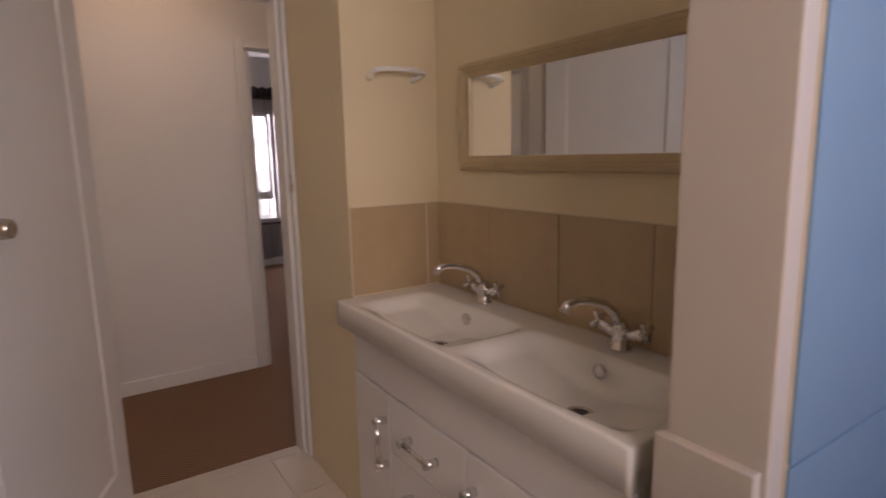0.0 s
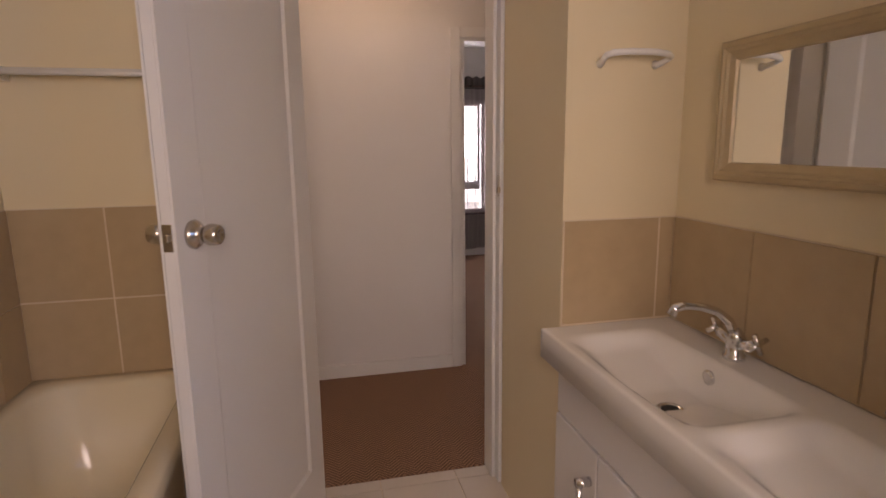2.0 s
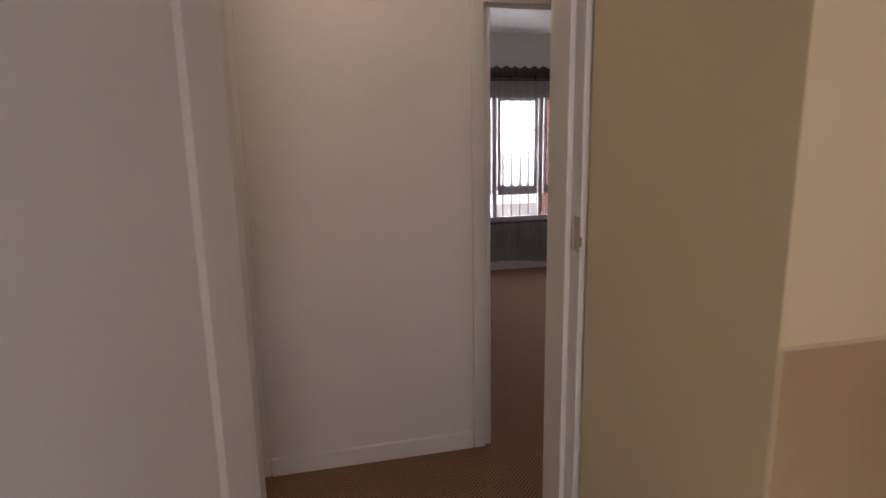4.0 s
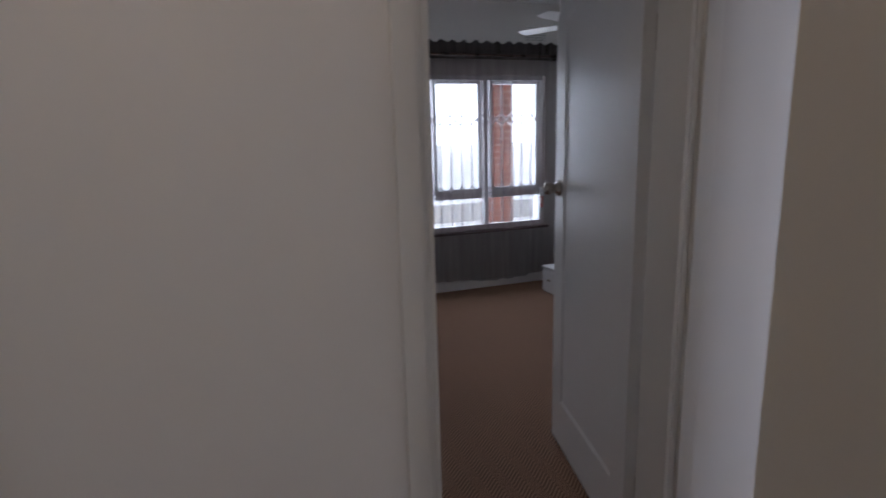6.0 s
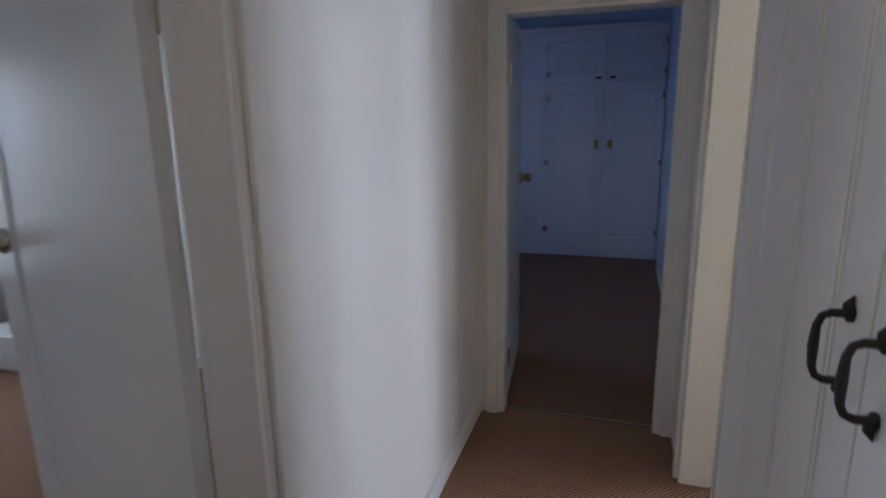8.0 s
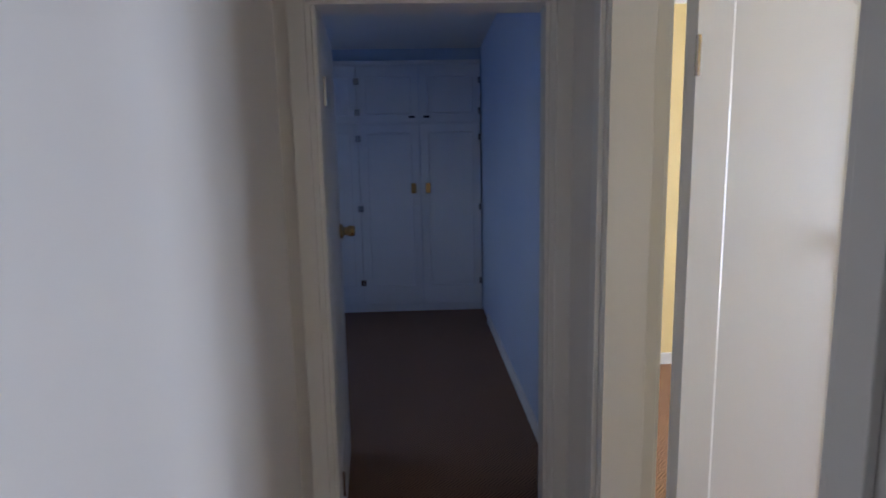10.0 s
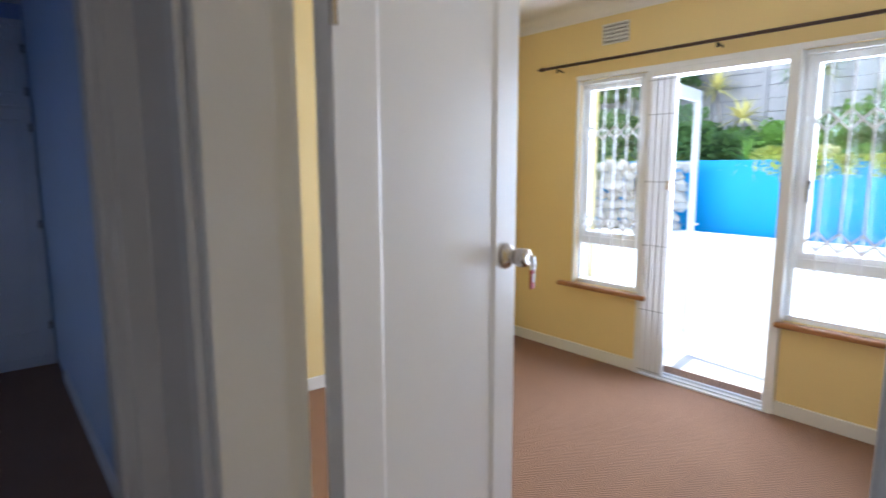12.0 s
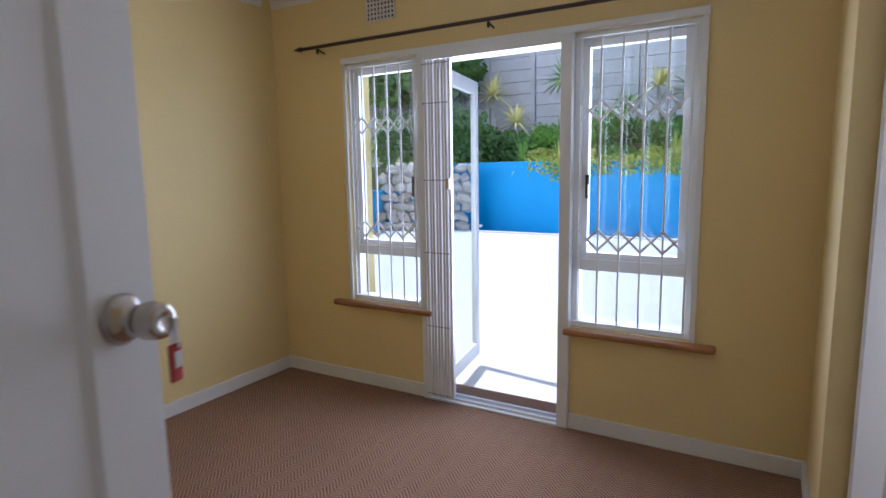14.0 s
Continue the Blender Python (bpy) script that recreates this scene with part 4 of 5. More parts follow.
def quilt_bm():
    """Quilt over the bed: stitched puffs on top, a loose fall over the foot."""
    bm = bmesh.new()
    nx, ny = 84, 130
    rows = []
    for i in range(nx + 1):
        row = []
        for j in range(ny + 1):
            u, v = -0.95 + 1.76 * i / nx, -1.72 + 2.76 * j / ny
            wob = 0.05 * noise.noise(Vector((u * 2.1, v * 2.1, 3.0)))
            x, y, z = u, v, 0.575
            over_x, over_y = max(0.0, abs(u) - 0.70), max(0.0, -v - 1.06)
            side = 1 if u > 0 else -1
            puff = 0.020 * abs(math.sin((u * 0.8 + v) * 9.5)) * abs(math.sin((u - v * 0.8) * 9.5)) + 0.018 * noise.noise(Vector((u * 7, v * 7, 0)))
            if over_x:
                x = side * (0.70 + 0.045 * math.sin(min(over_x * 9, 1.57)) + 0.03 * over_x * math.sin(v * 13))
                z -= over_x * (0.85 + wob)
            if over_y:
                y = -1.06 - 0.09 * math.sin(min(over_y * 6, 1.57)) - 0.05 * over_y * math.sin(u * 11 + 1.0) - 0.10 * max(0.0, over_y - 0.45)
                z -= over_y * 0.95
                x *= 1 - 0.04 * min(over_y, 0.5)
                puff += 0.05 * over_y * abs(math.sin(over_y * 11 + u * 2))
            z = max(z + wob * (over_y > 0) * 0.4, 0.05)
            row.append(bm.verts.new((x, y - puff * (over_y > 0.05), z + puff * (over_y <= 0.05))))
        rows.append(row)
    for a, b in zip(rows, rows[1:]):
        for k in range(ny):
            bm.faces.new((a[k], b[k], b[k + 1], a[k + 1]))
    return bm


quilt = mesh_object("quilt", quilt_bm(), QUILT, True)
quilt.location = (-2.27, 3.58, -0.03)
tagged(quilt, "rust and plum striped quilt draped over the bed", "quilt")
sol = quilt.modifiers.new("thickness", "SOLIDIFY")
sol.thickness, sol.offset = 0.012, 1

# ---- end room cupboards ----
ys = [0.10, 0.70, 1.30, 1.90, 2.50, 3.10]
for k, (y0, y1) in enumerate(zip(ys, ys[1:])):
    c = thing("built_in_cupboard", (6.40, (y0 + y1) / 2, 0), 0, "white painted built-in cupboard with panelled doors", "cupboard", "cupboards along the end wall")
    hw = (y1 - y0) / 2 - 0.0015
    part("carcass", box((0.0, -hw, 0.0), (0.098, hw, 2.43)), TRIM_WHITE, c)
    part("plinth", box((-0.006, -hw, 0.0), (-0.0005, hw, 0.075)), TRIM_WHITE, c)
    for z0, z1 in ((0.085, 1.87), (1.89, 2.40)):
        d = part("door", box((-0.02, -hw + 0.004, z0), (-0.001, hw - 0.004, z1), 0.003), TRIM_WHITE, c)
        m = 0.075
        inner = frame_ring(-hw + m, hw - m, z0 + m + (0.1 if z0 < 1 else 0), z1 - m, [(0, 0.0202), (0.004, 0.026), (0.012, 0.026), (0.016, 0.0202)])
        part("panel_moulding", inner, TRIM_WHITE, d)
        s = 1 if k % 2 == 0 else -1
        if z0 < 1:
            part("handle", box((-0.034, s * (hw - 0.07) - 0.025, 1.20), (-0.021, s * (hw - 0.07) + 0.025, 1.30), 0.003), BRASS, d, "dull brass handle plate")
        else:
            part("handle", box((-0.038, s * (hw - 0.07) - 0.03, 1.93), (-0.021, s * (hw - 0.07) + 0.03, 1.95), 0.003), IRON, d, "small dark handle")
        for hz in ((z0 + 0.22, z0 + 0.97, z1 - 0.13) if z0 < 1 else (z0 + 0.1, z1 - 0.12)):
            part("hinge", box((-0.026, -s * (hw - 0.012) - 0.012, hz - 0.03), (-0.0205, -s * (hw - 0.012) + 0.012, hz + 0.03), 0.002), NICKEL, d, "dull metal hinge")
structure("trim_cupboard_top", box((6.37, 0.10, 2.431), (6.498, 3.1, 2.47), 0.004), TRIM_WHITE, "white moulding above the cupboards")
# Curtain and rod are added out of view to colour the end room blue.
curtain("blue_tint_curtain", 3.55, 5.05, 3.44, 0.7, 2.15, 11, BLUE_CLOTH, BLUE_CLOTH, "blue cloth added over an unseen window to tint the end room light", 9)
rod("curtain_rod", 3.5, 5.1, 3.44, 2.19, 3.5, "dark rod for the added, unseen end room curtain", (3.6, 5.0))

# ---- study ----
ww = thing("wardrobe", (1.36, -1.2, 0), 0, "white built-in wardrobe with wooden bow handles", "wardrobe")
part("surround", box((0.0005, -0.56, 0), (0.014, 0.56, 2.3), 0.003), GLOSS_WHITE, ww)
for y0, y1, hy in ((-0.53, -0.003, -0.05), (0.003, 0.53, 0.05)):
    bm = bmesh.new()
    add_box(bm, (0.0145, y0, 0.08), (0.0315, y1, 2.25), 0.003)
    d = part("door", bm, GLOSS_WHITE, ww)
    for g in (0.05, 0.075):
        part("bead", frame_ring(-y1 + g, -y0 - g, 0.15 + g, 2.18 - g, [(0, 0), (0.003, 0.005), (0.007, 0.005), (0.01, 0)]), GLOSS_WHITE, d).matrix_basis = pose(0.0317, 0, 0, 0, 0, 180)
    h = tube([(0.0315, hy, 1.375), (0.05, hy, 1.373), (0.06, hy, 1.362), (0.064, hy, 1.345), (0.064, hy, 1.31), (0.06, hy, 1.293), (0.05, hy, 1.282), (0.0315, hy, 1.28)], [0.010, 0.009, 0.008, 0.0075, 0.0075, 0.008, 0.009, 0.010], 12)
    part("handle", h, OAK, d, "curved varnished wooden handle", True)
    part("key_plate", box((0.0317, hy - 0.008, 1.10), (0.0335, hy + 0.008, 1.14), 0.0005), IRON, d)

wp = thing("fixed_wardrobe", (1.36, -2.12, 0), 0, "white panelled fixed section of the built-in wardrobe", "wardrobe")
part("surround", box((0.0005, -0.355, 0), (0.014, 0.355, 2.3), 0.003), GLOSS_WHITE, wp)
wpd = part("panel", box((0.0145, -0.335, 0.08), (0.0315, 0.335, 2.25), 0.003), GLOSS_WHITE, wp)
for g in (0.05, 0.075):
    part("bead", frame_ring(-0.335 + g, 0.335 - g, 0.15 + g, 2.18 - g, [(0, 0), (0.003, 0.005), (0.007, 0.005), (0.01, 0)]), GLOSS_WHITE, wpd).matrix_basis = pose(0.0317, 0, 0, 0, 0, 180)

mat_ = thing("door_mat", (3.03, -3.235, 0.0125), 0, "brown woven mat strip in the garden doorway", "mat")
part("pile", box((-0.37, -0.07, 0), (0.40, 0.07, 0.010), 0.003), CARPET, mat_)
part("edging", box((-0.37, -0.084, 0), (0.40, -0.071, 0.008), 0.002), OAK, mat_)

structure("window_sill_study_east", box((3.42, -3.092, 0.535), (4.19, -3.03, 0.57), 0.012), OAK, "varnished wooden window sill")
structure("window_sill_study_west", box((1.86, -3.092, 0.535), (2.60, -3.03, 0.57), 0.012), OAK, "varnished wooden window sill")
w1 = window_unit("window_study_east", (3.50, 4.05, 0.572, 2.09), -3.14, (), "white study window beside the garden door", transom=0.31)
w2 = window_unit("window_study_west", (1.98, 2.575, 0.572, 2.09), -3.14, (), "white study window beside the garden door", transom=0.31)
stay_handle(-0.20, 0.022, 0.74, 1, w1)
stay_handle(0.225, 0.022, 0.74, 1, w2)
structure("trim_window_head", box((1.95, -3.092, 2.09), (4.08, -3.07, 2.125), 0.004), ALU, "white strip above the windows")
for nm, a, b in (("trim_window_side_west", 1.955, 1.98), ("trim_window_side_east", 4.05, 4.075)):
    structure(nm, box((a, -3.092, 0.57), (b, -3.075, 2.09), 0.003), ALU, "white strip beside the window")
structure("trim_door_post_west", box((2.575, -3.20, 0.0), (2.635, -3.06, 2.09), 0.004), ALU, "white post between door and window")
structure("trim_door_post_east", box((3.455, -3.20, 0.0), (3.50, -3.06, 2.09), 0.004), ALU, "white post between door and window")
structure("trim_door_head", box((2.635, -3.20, 2.045), (3.455, -3.06, 2.09), 0.004), ALU, "white door head")
structure("threshold_garden", add_box(add_box(box((2.635, -3.33, 0.0), (3.455, -3.06, 0.012), 0.002), (2.635, -3.16, 0.0125), (3.455, -3.14, 0.03)), (2.635, -3.10, 0.0125), (3.455, -3.085, 0.026)), ALU, "ribbed aluminium door track")
trellis("security_trellis", 3.53, 4.03, -3.075, 0.60, 2.07, (1.05, 1.70), 6, "white expanding security trellis across the window")
trellis("security_trellis", 2.0, 2.55, -3.075, 0.60, 2.07, (1.05, 1.70), 6, "white expanding security trellis across the window")
gate = thing("folded_security_gate", (3.37, -3.055, 0), 0, "white security gate folded flat beside the garden door", "security gate")
for k in range(9):
    x = -0.088 + 0.022 * k
    part("bar", box((x - 0.008, -0.02 + 0.006 * (k % 2), 0.03), (x + 0.008, 0.008 + 0.006 * (k % 2), 2.04), 0.002), ALU, gate)
for z in (0.05, 0.48, 0.93, 1.36, 1.80, 2.02):
    for k in range(8):
        part("rivet", moved(lathe([(0.0045, 0), (0.0045, 0.003), (0.002, 0.004)], "y", 8), -0.077 + 0.022 * k, 0.0145, z), IRON, gate)
part("lock", box((-0.10, 0.015, 1.31), (-0.075, 0.04, 1.37), 0.004), NICKEL, gate, "metal gate lock")

gd = thing("garden_door", (3.44, -3.22, 0.02), heading((3.44, -3.22), (3.56, -3.92)), "white aluminium glazed garden door standing open outwards", "door")
bm = bmesh.new()
for lo, hi in (((0, -0.02, 0), (0.05, 0.02, 2.02)), ((0.67, -0.02, 0), (0.73, 0.02, 2.02)), ((0.05, -0.02, 0), (0.67, 0.02, 0.1)), ((0.05, -0.02, 1.93), (0.67, 0.02, 2.02))):
    add_box(bm, lo, hi, 0.003)
part("frame", bm, ALU, gd)
gp = part("pane", box((0.05, -0.003, 0.1), (0.67, 0.003, 1.93)), GLASS, gd)
gp.visible_shadow = False
part("handle", tube([(0.70, -0.02, 0.98), (0.70, -0.05, 0.99), (0.62, -0.052, 1.0)], 0.008), ALU, gd)

rod("curtain_rod", 1.76, 4.35, -3.02, 2.205, -3.09, "dark wooden curtain rod above the garden door", (1.90, 3.02, 4.22))
wall_vent("air_vent", 3.765, -3.09, 2.32, 1, "yellow painted air vent high on the wall", rows=5, cols=8)


# ---- outdoors ----
def sheet(name, x0, x1, y0, y1, z, mat, label):
    return structure(name, box((x0, y0, z - 0.05), (x1, y1, z)), mat, label)


sheet("ground", -400, 400, -400, 400, -0.30, GRASS, "soil and grass around the house")
sheet("pavement", -12, 10.2, -12.35, -3.33, -0.07, PATIO, "sunlit pale patio paving")
# The north paving is added and stretched far so the windows look white.
sheet("pavement_north", -40, 40, 4.96, 70.0, -0.07, PATIO, "pale paving added far out to brighten the bedroom windows")
sheet("water", -12, 10.2, -13.59, -12.60, -0.16, POOL_WATER, "turquoise swimming pool water")
structure("pool_coping", box((-12, -12.60, -0.3), (10.2, -12.36, -0.045), 0.02), COPING, "pale stone pool coping")
structure("pool_wall", box((-12, -13.9, -0.3), (10.6, -13.6, 1.62), 0.02), POOL_BLUE, "bright blue painted retaining wall behind the pool")
structure("pool_wall_side", box((10.2, -13.59, -0.3), (10.6, -9.3, 0.95), 0.02), POOL_BLUE, "bright blue painted pool side wall")
structure("terrace", box((-16, -17.5, -0.3), (16, -13.91, 1.56)), GRASS, "raised planted terrace of dark soil")
structure("terrace_side", box((10.61, -13.9, -0.3), (18, -5.0, 0.8)), GRASS, "raised planted bank of dark soil")
bank = structure("garden_wall_far", box((-16, -17.4, 1.5), (20, -17.2, 1.9)), PRECAST, "grey precast boundary wall")
for k in range(22):
    x = -15 + 1.55 * k
    part("post", box((x - 0.07, -17.46, 1.5), (x + 0.07, -17.14, 5.3)), PRECAST, bank)
    for j in range(9):
        part("panel", box((x + 0.075, -17.36, 1.905 + j * 0.375), (x + 1.475, -17.24, 2.27 + j * 0.375), 0.012), PRECAST, bank)

rng = random.Random(7)


def blade(bm, base, direction, length, width, droop):
    d = Vector(direction).normalized()
    side = d.cross(Vector((0, 0, 1)))
    side = side.normalized() if side.length > 0.01 else Vector((1, 0, 0))
    rows = []
    for t, w in ((0, 0.6), (0.35, 1.0), (0.7, 0.7), (1.0, 0.05)):
        p = Vector(base) + d * length * t - Vector((0, 0, 1)) * droop * t * t * length
        rows.append((bm.verts.new(p - side * width * w / 2), bm.verts.new(p + side * width * w / 2)))
    for a, b in zip(rows, rows[1:]):
        bm.faces.new((a[0], a[1], b[1], b[0]))


def spiky(name, place, n, length, width, mat, label, stem=0.0, lean=(0, 0)):
    p = thing(name, place, 0, label, "plant")
    top = Vector((lean[0], lean[1], stem))
    if stem:
        part("stem", tube([(0, 0, -0.1), (lean[0] * 0.4, lean[1] * 0.4, stem * 0.5), top], [0.06, 0.045, 0.035], 7), BARK, p, "", True)
    bm = bmesh.new()
    for _ in range(n):
        a, e = rng.uniform(0, 6.28), rng.uniform(-0.2, 1.4)
        blade(bm, top, (math.cos(a) * math.cos(e), math.sin(a) * math.cos(e), math.sin(e)), length * rng.uniform(0.7, 1.1), width, rng.uniform(0.1, 0.5))
    part("leaves", bm, mat, p)
    return p


def foliage(bm, centre, radii, n, size, blob=0.35):
    """Many small leaves, thickest towards an uneven surface."""
    c = Vector(centre)
    for _ in range(n):
        v = Vector((rng.gauss(0, 1), rng.gauss(0, 1), rng.gauss(0, 1))).normalized()
        r = (0.55 + 0.45 * rng.random()) * (1 + blob * noise.noise(v * 2.3 + c))
        p = c + Vector((v.x * radii[0] * r, v.y * radii[1] * r, v.z * radii[2] * r))
        d = (v + Vector((rng.uniform(-1, 1), rng.uniform(-1, 1), rng.uniform(-0.6, 0.8)))).normalized()
        s = d.orthogonal().normalized() * size * rng.uniform(0.35, 0.6)
        e = d * size * rng.uniform(0.7, 1.4)
        bm.faces.new([bm.verts.new(q) for q in (p, p + e * 0.5 + s, p + e, p + e * 0.5 - s)])


def bush(name, place, radii, n, size, mat, label):
    b = thing(name, place, 0, label, "bush")
    bm = bmesh.new()
    for _ in range(5):
        foliage(bm, (rng.uniform(-0.5, 0.5) * radii[0], rng.uniform(-0.5, 0.5) * radii[1], radii[2] * rng.uniform(0.5, 0.9)), [r * 0.6 for r in radii], n // 5, size)
    part("leaves", bm, mat, b)
    st = bmesh.new()
    for _ in range(4):
        add_tube(st, [(0, 0, -0.1), (rng.uniform(-.3, .3) * radii[0], rng.uniform(-.3, .3) * radii[1], radii[2] * 0.8)], [0.03, 0.012], 6)
    part("stems", st, BARK, b)


for k in range(13):
    x = -1.5 + k * 1.05
    bush("hedge_bush", (x, -14.9 + rng.uniform(-0.25, 0.25), 1.5), (0.85, 0.6, 0.62 + 0.12 * rng.random()), 1500, 0.10, LEAF if k % 3 else LEAF_DARK, "clipped green hedge bush on the terrace")
for k in range(15):
    x = -1 + 0.85 * k
    if 7.3 < x < 8.4:
        continue
    bush("border_plant", (x, -14.05, 1.52), (0.5, 0.35, 0.26), 500, 0.09, (LEAF_LIGHT, LEAF, LEAF_PALE)[k % 3], "low yellow-green border plant above the blue wall")
for k in range(16):
    x = -2.0 + k * 0.95
    bush("terrace_shrub", (x, -15.9 + rng.uniform(-0.3, 0.3), 1.5), (0.8, 0.55, 0.55 + 0.45 * rng.random()), 1300, 0.13, (LEAF_DARK, LEAF, LEAF)[k % 3], "leafy shrub below the grey boundary wall")
for x, dz, m in ((7.4, 0.75, LEAF), (6.4, 0.5, LEAF_PALE), (4.2, 0.6, LEAF), (3.6, 0.7, LEAF_LIGHT), (9.6, 0.6, LEAF)):
    spiky("spiky_plant", (x, -14.25, 1.55), 70, dz + 0.25, 0.045, m, "arching strap-leaved plant on the terrace")
for x, y, s, m in ((8.9, -16.3, 2.1, LEAF_PALE), (7.2, -16.4, 2.4, LEAF), (6.5, -16.2, 2.3, LEAF_LIGHT), (8.1, -15.9, 1.2, LEAF_PALE), (5.2, -16.2, 1.4, LEAF), (4.3, -16.3, 2.0, LEAF_PALE), (3.2, -16.0, 1.8, LEAF), (10.3, -16.4, 2.3, LEAF_DARK)):
    spiky("dracaena", (x, y, 1.55), 90, 0.85, 0.055, m, "tall dracaena with a bare stem and spiky head", stem=s, lean=(rng.uniform(-0.3, 0.3), 0.1))
# trailing plant over the blue wall
tr = thing("trailing_plant", (4.9, -13.6, 1.62), 0, "green creeper trailing down the blue wall", "plant")
bm = bmesh.new()
for k in range(130):
    x = rng.choice((rng.gauss(0.95, 0.35), rng.gauss(-0.9, 0.6), rng.uniform(-1.7, 1.6)))
    ln = rng.uniform(0.1, 0.5) + 0.45 * rng.random() * math.exp(-((x - 0.95) / 0.4) ** 2)
    for j in range(int(ln / 0.03)):
        p = Vector((x + rng.gauss(0, 0.04), 0.03 + rng.random() * 0.1, 0.1 - j * 0.03))
        d = Vector((rng.uniform(-1, 1), rng.uniform(0.1, 1), rng.uniform(-1, 0.3))).normalized()
        s = d.orthogonal().normalized() * 0.036
        bm.faces.new([bm.verts.new(q) for q in (p, p + d * 0.04 + s, p + d * 0.09, p + d * 0.04 - s)])
part("leaves", bm, LEAF_LIGHT, tr)


def boulder(place, r, seed):
    """A broken, flat-faced building stone."""
    rr = random.Random(seed)
    bm = bmesh.new()
    bmesh.ops.create_icosphere(bm, subdivisions=1, radius=r)
    for v in bm.verts:
        v.co *= rr.uniform(0.72, 1.2)
    m = Matrix.Rotation(rr.uniform(-0.5, 0.5), 3, "Y") @ Matrix.Diagonal((rr.uniform(0.9, 1.35), 0.8, rr.uniform(0.6, 0.85)))
    bmesh.ops.transform(bm, matrix=m.to_4x4(), verts=bm.verts)
    ob = mesh_object("boulder", bm, ROCK)
    ob.location = place
    tagged(ob, "pale broken rock stacked beside the pool", "rock", "rocks beside the pool")


for row in range(7):
    for k in range(8):
        x = 8.25 + 0.26 * k + 0.13 * (row % 2) + rng.uniform(-0.04, 0.04)
        boulder((x, -12.1 + (x - 9.2) * 0.45 - row * 0.06 + rng.uniform(-0.05, 0.05), 0.05 + row * 0.235), rng.uniform(0.18, 0.25), row * 8 + k)
for k in range(6):
    bush("rockery_bush", (9.0 + 0.6 * k, -13.9 - 0.5 * (k % 3), 1.5), (0.8, 0.7, 1.1), 1400, 0.12, (LEAF_DARK, LEAF, LEAF_LIGHT)[k % 3], "leafy shrub above the rocks")


def tree(place, height, mat, label, seed):
    t = thing("tree", place, 0, label, "tree")
    r = random.Random(seed)
    trunk, crown = bmesh.new(), bmesh.new()
    for k in range(4):
        lx, ly = r.uniform(-1, 1), r.uniform(-0.6, 0.6)
        add_tube(trunk, [(lx * 0.15, ly * 0.15, -0.1), (lx * 0.5, ly * 0.5, height * 0.45), (lx * 1.1, ly, height * 0.85)], [0.09, 0.06, 0.025], 8)
        for _ in range(3):
            foliage(crown, (lx * 1.1 + r.uniform(-0.9, 0.9), ly + r.uniform(-0.8, 0.8), height * r.uniform(0.75, 1.05)), (1.1, 0.9, 0.75), 520, 0.22)
    part("trunk", trunk, BARK, t, "", True)
    part("crown", crown, mat, t)


for k, (x, y, h) in enumerate(((10.6, -18.3, 5.9), (7.3, -18.4, 6.2), (6.0, -17.9, 5.6), (3.9, -18.0, 6.2), (2.8, -18.4, 5.4), (8.6, -18.2, 5.6), (5.0, -18.3, 5.8), (1.9, -18.2, 5.6), (11.5, -15.5, 3.6), (13.2, -16.2, 3.9), (9.6, -18.6, 5.2), (6.5, -19.0, 5.0), (3.4, -18.8, 5.2), (12.6, -18.5, 5.0), (0.5, -18.5, 4.6))):
    tree((x, y if y > -17.2 else y - 1.6, 1.5 if y > -17.2 else -0.3), h, LEAF if k % 2 else LEAF_DARK, "slender tree with pale stems and dark leaves", k)

# garden outside the bedrooms
# Added glowing board in place of sky; it whitens the bedroom windows.
BACKDROP_GLOW = bpy.data.materials.new("backdrop_glow")
BACKDROP_GLOW.use_nodes = True
BACKDROP_GLOW.node_tree.nodes["Principled BSDF"].inputs["Emission Color"].default_value = (0.93, 0.97, 1.0, 1)
BACKDROP_GLOW.node_tree.nodes["Principled BSDF"].inputs["Emission Strength"].default_value = 4.5
structure("backdrop", box((-90, 71, -0.3), (90, 71.5, 40)), BACKDROP_GLOW, "glowing sky backdrop added to whiten the bedroom windows")
gw = structure("garden_wall_north", box((-14, 9.0, -0.3), (14, 9.2, 0.25)), PATIO, "pale painted garden wall outside the bedrooms")
pil = thing("brick_pillar", (3.05, 6.9, -0.07), 0, "red brick pillar outside the bedroom window", "pillar")
part("core", box((-0.15, -0.15, 0), (0.15, 0.15, 2.3)), GROUT, pil)
for j in range(26):
    for sx, sy in ((-1, -1), (1, -1), (-1, 1), (1, 1)):
        o = 0.012 if j % 2 else -0.012
        part("brick", box((-0.165 if sx < 0 else 0.004 + o, -0.165 if sy < 0 else 0.004, 0.01 + j * 0.085), (-0.004 + o if sx < 0 else 0.165, -0.004 if sy < 0 else 0.165, 0.085 + j * 0.085)), BRICK_MAT, pil)
for k in range(2):
    bush("garden_bush", (-8.5 + 2.0 * k, 8.4, -0.1), (0.9, 0.5, 1.0), 900, 0.13, LEAF, "leafy garden bush against the wall")


# ---- tiles ----
def tile_mesh(name, w, h, d=0.006, mat=None):
    me = bpy.data.meshes.new(name)
    bm = box((0, 0, 0), (w, h, d), 0.0015)
    bm.to_mesh(me)
    bm.free()
    me.materials.append(mat)
    return me


def lay(name, me, m, parent):
    ob = new(name, me)
    ob.parent = parent
    ob.matrix_basis = m
    return ob


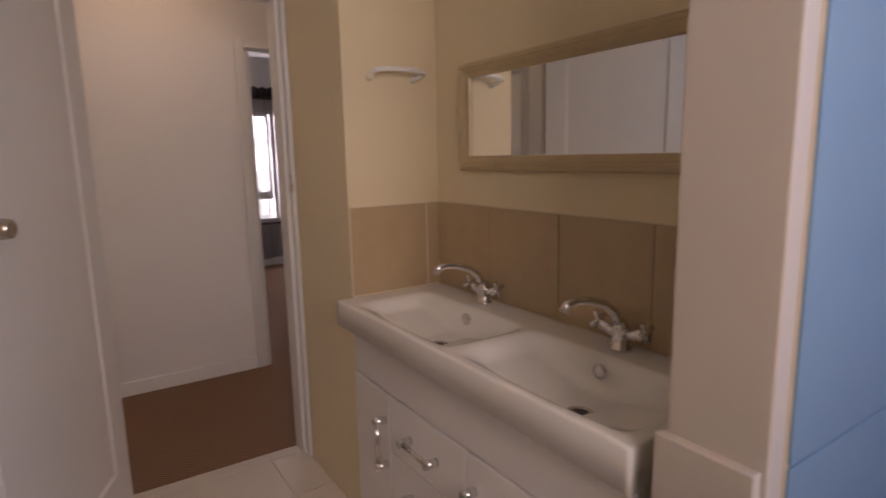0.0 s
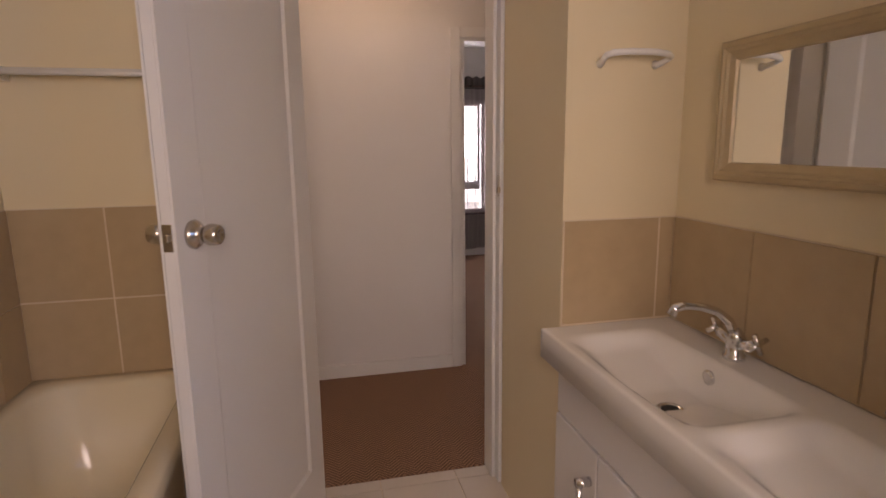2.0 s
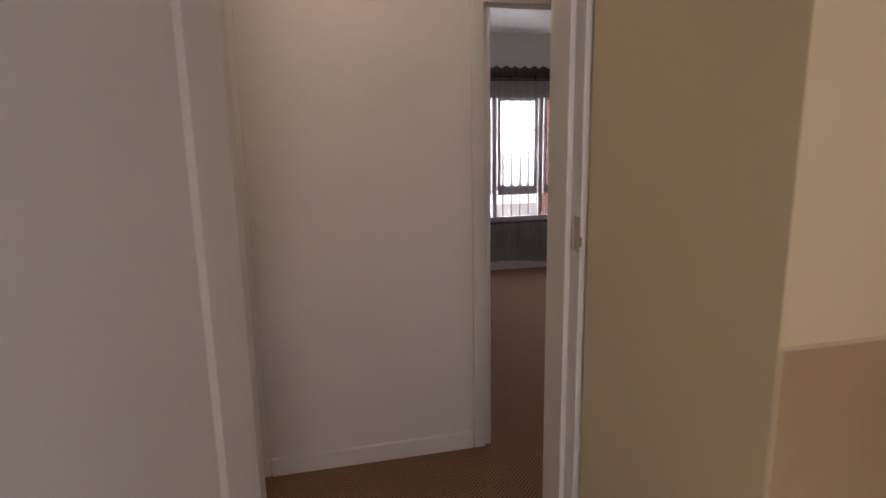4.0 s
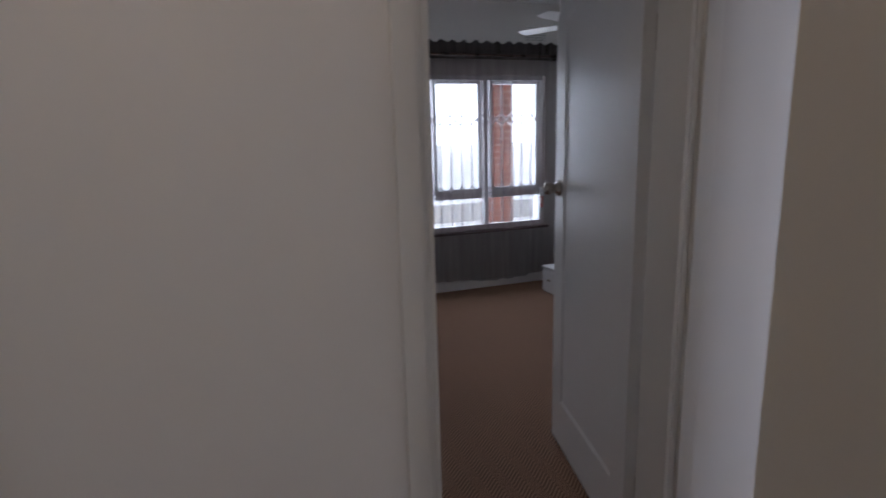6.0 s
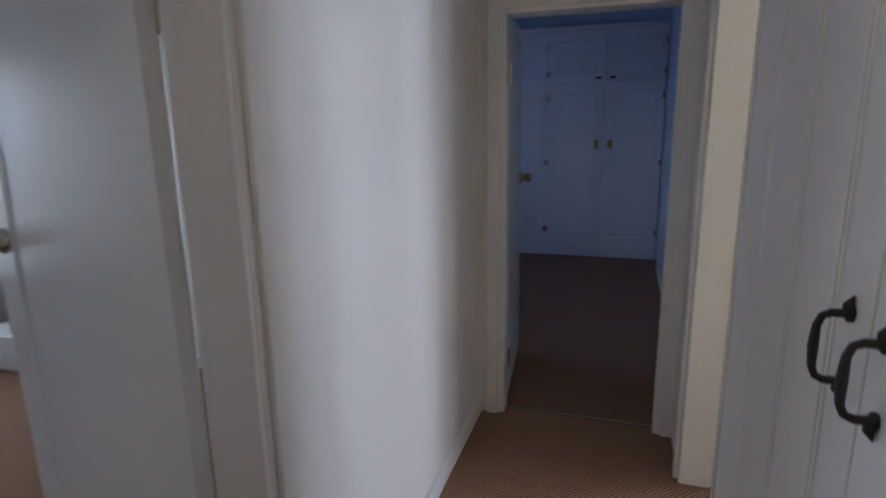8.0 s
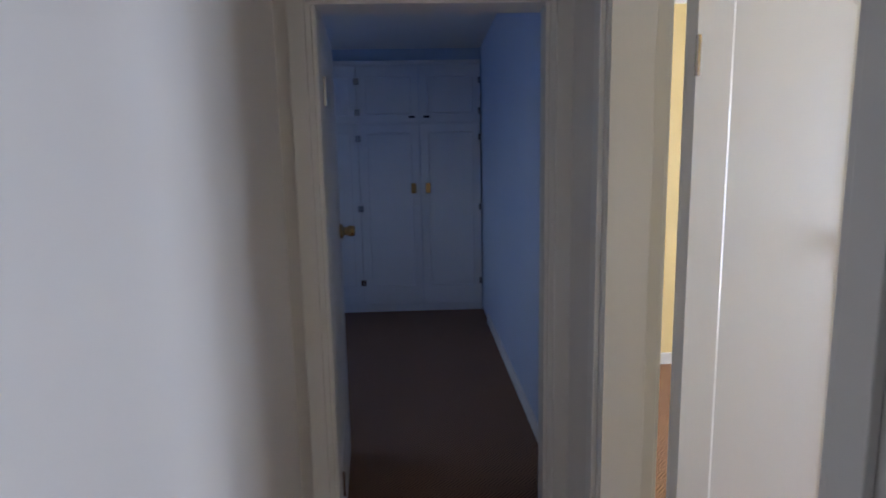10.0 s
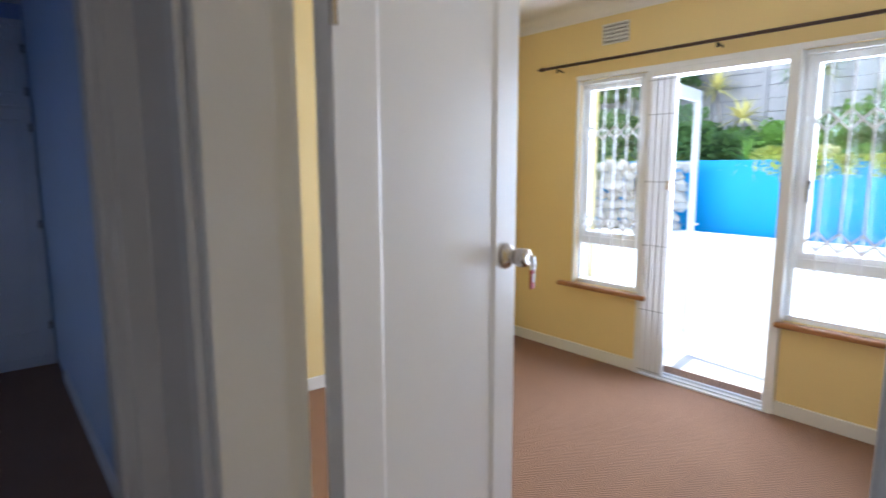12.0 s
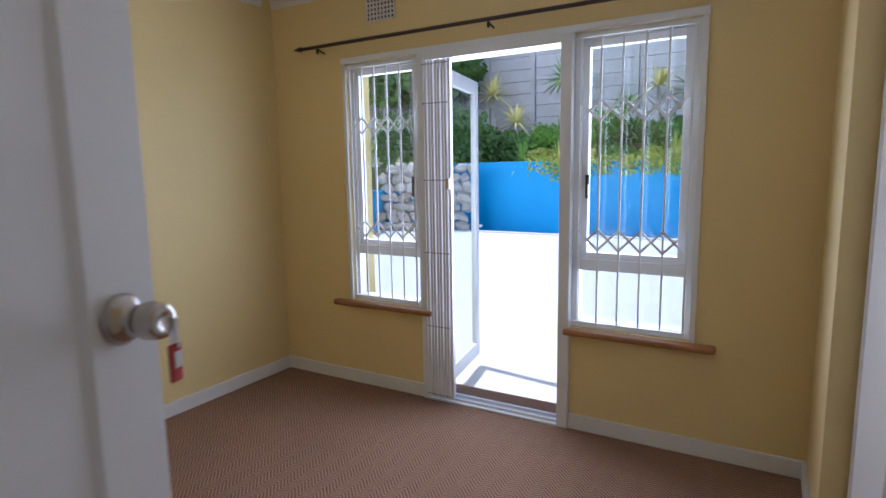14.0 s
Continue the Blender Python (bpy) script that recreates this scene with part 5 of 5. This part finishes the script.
def tiled(name, origin, axis_u, axis_v, length, height, size_u, size_v, parent, mat, first=0.0, gap=0.004):
    """Tiles over a rectangle: origin, two directions, the last ones cut to fit."""
    o, u, v = Vector(origin), Vector(axis_u), Vector(axis_v)
    n = u.cross(v)
    basis = Matrix((u, v, n)).transposed().to_4x4()
    cache = {}
    y = 0.0
    while y < height - 0.02:
        h = min(size_v, height - y)
        x = -first
        while x < length - 0.005:
            a, b = max(x, 0.0), min(x + size_u, length)
            if b - a > 0.012:
                key = (round(b - a, 3), round(h, 3))
                if key not in cache:
                    cache[key] = tile_mesh(name, b - a - gap, h - gap, 0.006, mat)
                lay(name, cache[key], Matrix.Translation(o + u * (a + gap / 2) + v * (y + gap / 2)) @ basis, parent)
            x += size_u
        y += size_v


tiled("tile", (-1.16, -3.38, -0.0075), (1, 0, 0), (0, 1, 0), 1.16, 3.375, 0.33, 0.33, floor_bath, TILE_FLOOR, first=0.05)
splash = structure("splashback_east", box((0.3265, -1.96, 0.872), (0.3295, -0.7065, 1.20)), GROUT, "tan tile splashback behind the vanity")
tiled("tile", (0.3263, -0.7065, 0.876), (0, -1, 0), (0, 0, 1), 1.25, 0.323, 0.325, 0.323, splash, TILE_TAN, first=0.0)
splash2 = structure("splashback_nib", box((-0.048, -0.7033, 0.872), (0.3262, -0.7003, 1.20)), GROUT, "tan tile splashback beside the vanity")
tiled("tile", (0.3262, -0.7035, 0.876), (-1, 0, 0), (0, 0, 1), 0.374, 0.323, 0.325, 0.323, splash2, TILE_TAN, first=0.27)
bt = structure("tiling_bath_north", box((-1.737, -0.1533, 0.60), (-0.90, -0.1503, 1.235)), GROUT, "tan wall tiles above the bath")
tiled("tile", (-0.90, -0.1535, 0.605), (-1, 0, 0), (0, 0, 1), 0.837, 0.63, 0.325, 0.315, bt, TILE_TAN, first=0.10)
bt2 = structure("tiling_bath_west", box((-1.7397, -1.86, 0.60), (-1.7367, -0.154, 1.235)), GROUT, "tan wall tiles along the bath")
tiled("tile", (-1.7365, -1.86, 0.605), (0, 1, 0), (0, 0, 1), 1.70, 0.63, 0.325, 0.315, bt2, TILE_TAN, first=0.09)
ap = bpy.data.objects["apron"]
tiled("tile", (0.5652, -1.70, 0.0), (0, 1, 0), (0, 0, 1), 1.69, 0.596, 0.325, 0.30, ap, TILE_TAN, first=0.1)
# These tiles carry the shower's blue light in their colour.
st = structure("tiling_shower", box((-0.06, -2.1835, 0.0), (1.2, -2.1805, 2.1)), GROUT, "shower wall tiles with dim blue light put into their colour")
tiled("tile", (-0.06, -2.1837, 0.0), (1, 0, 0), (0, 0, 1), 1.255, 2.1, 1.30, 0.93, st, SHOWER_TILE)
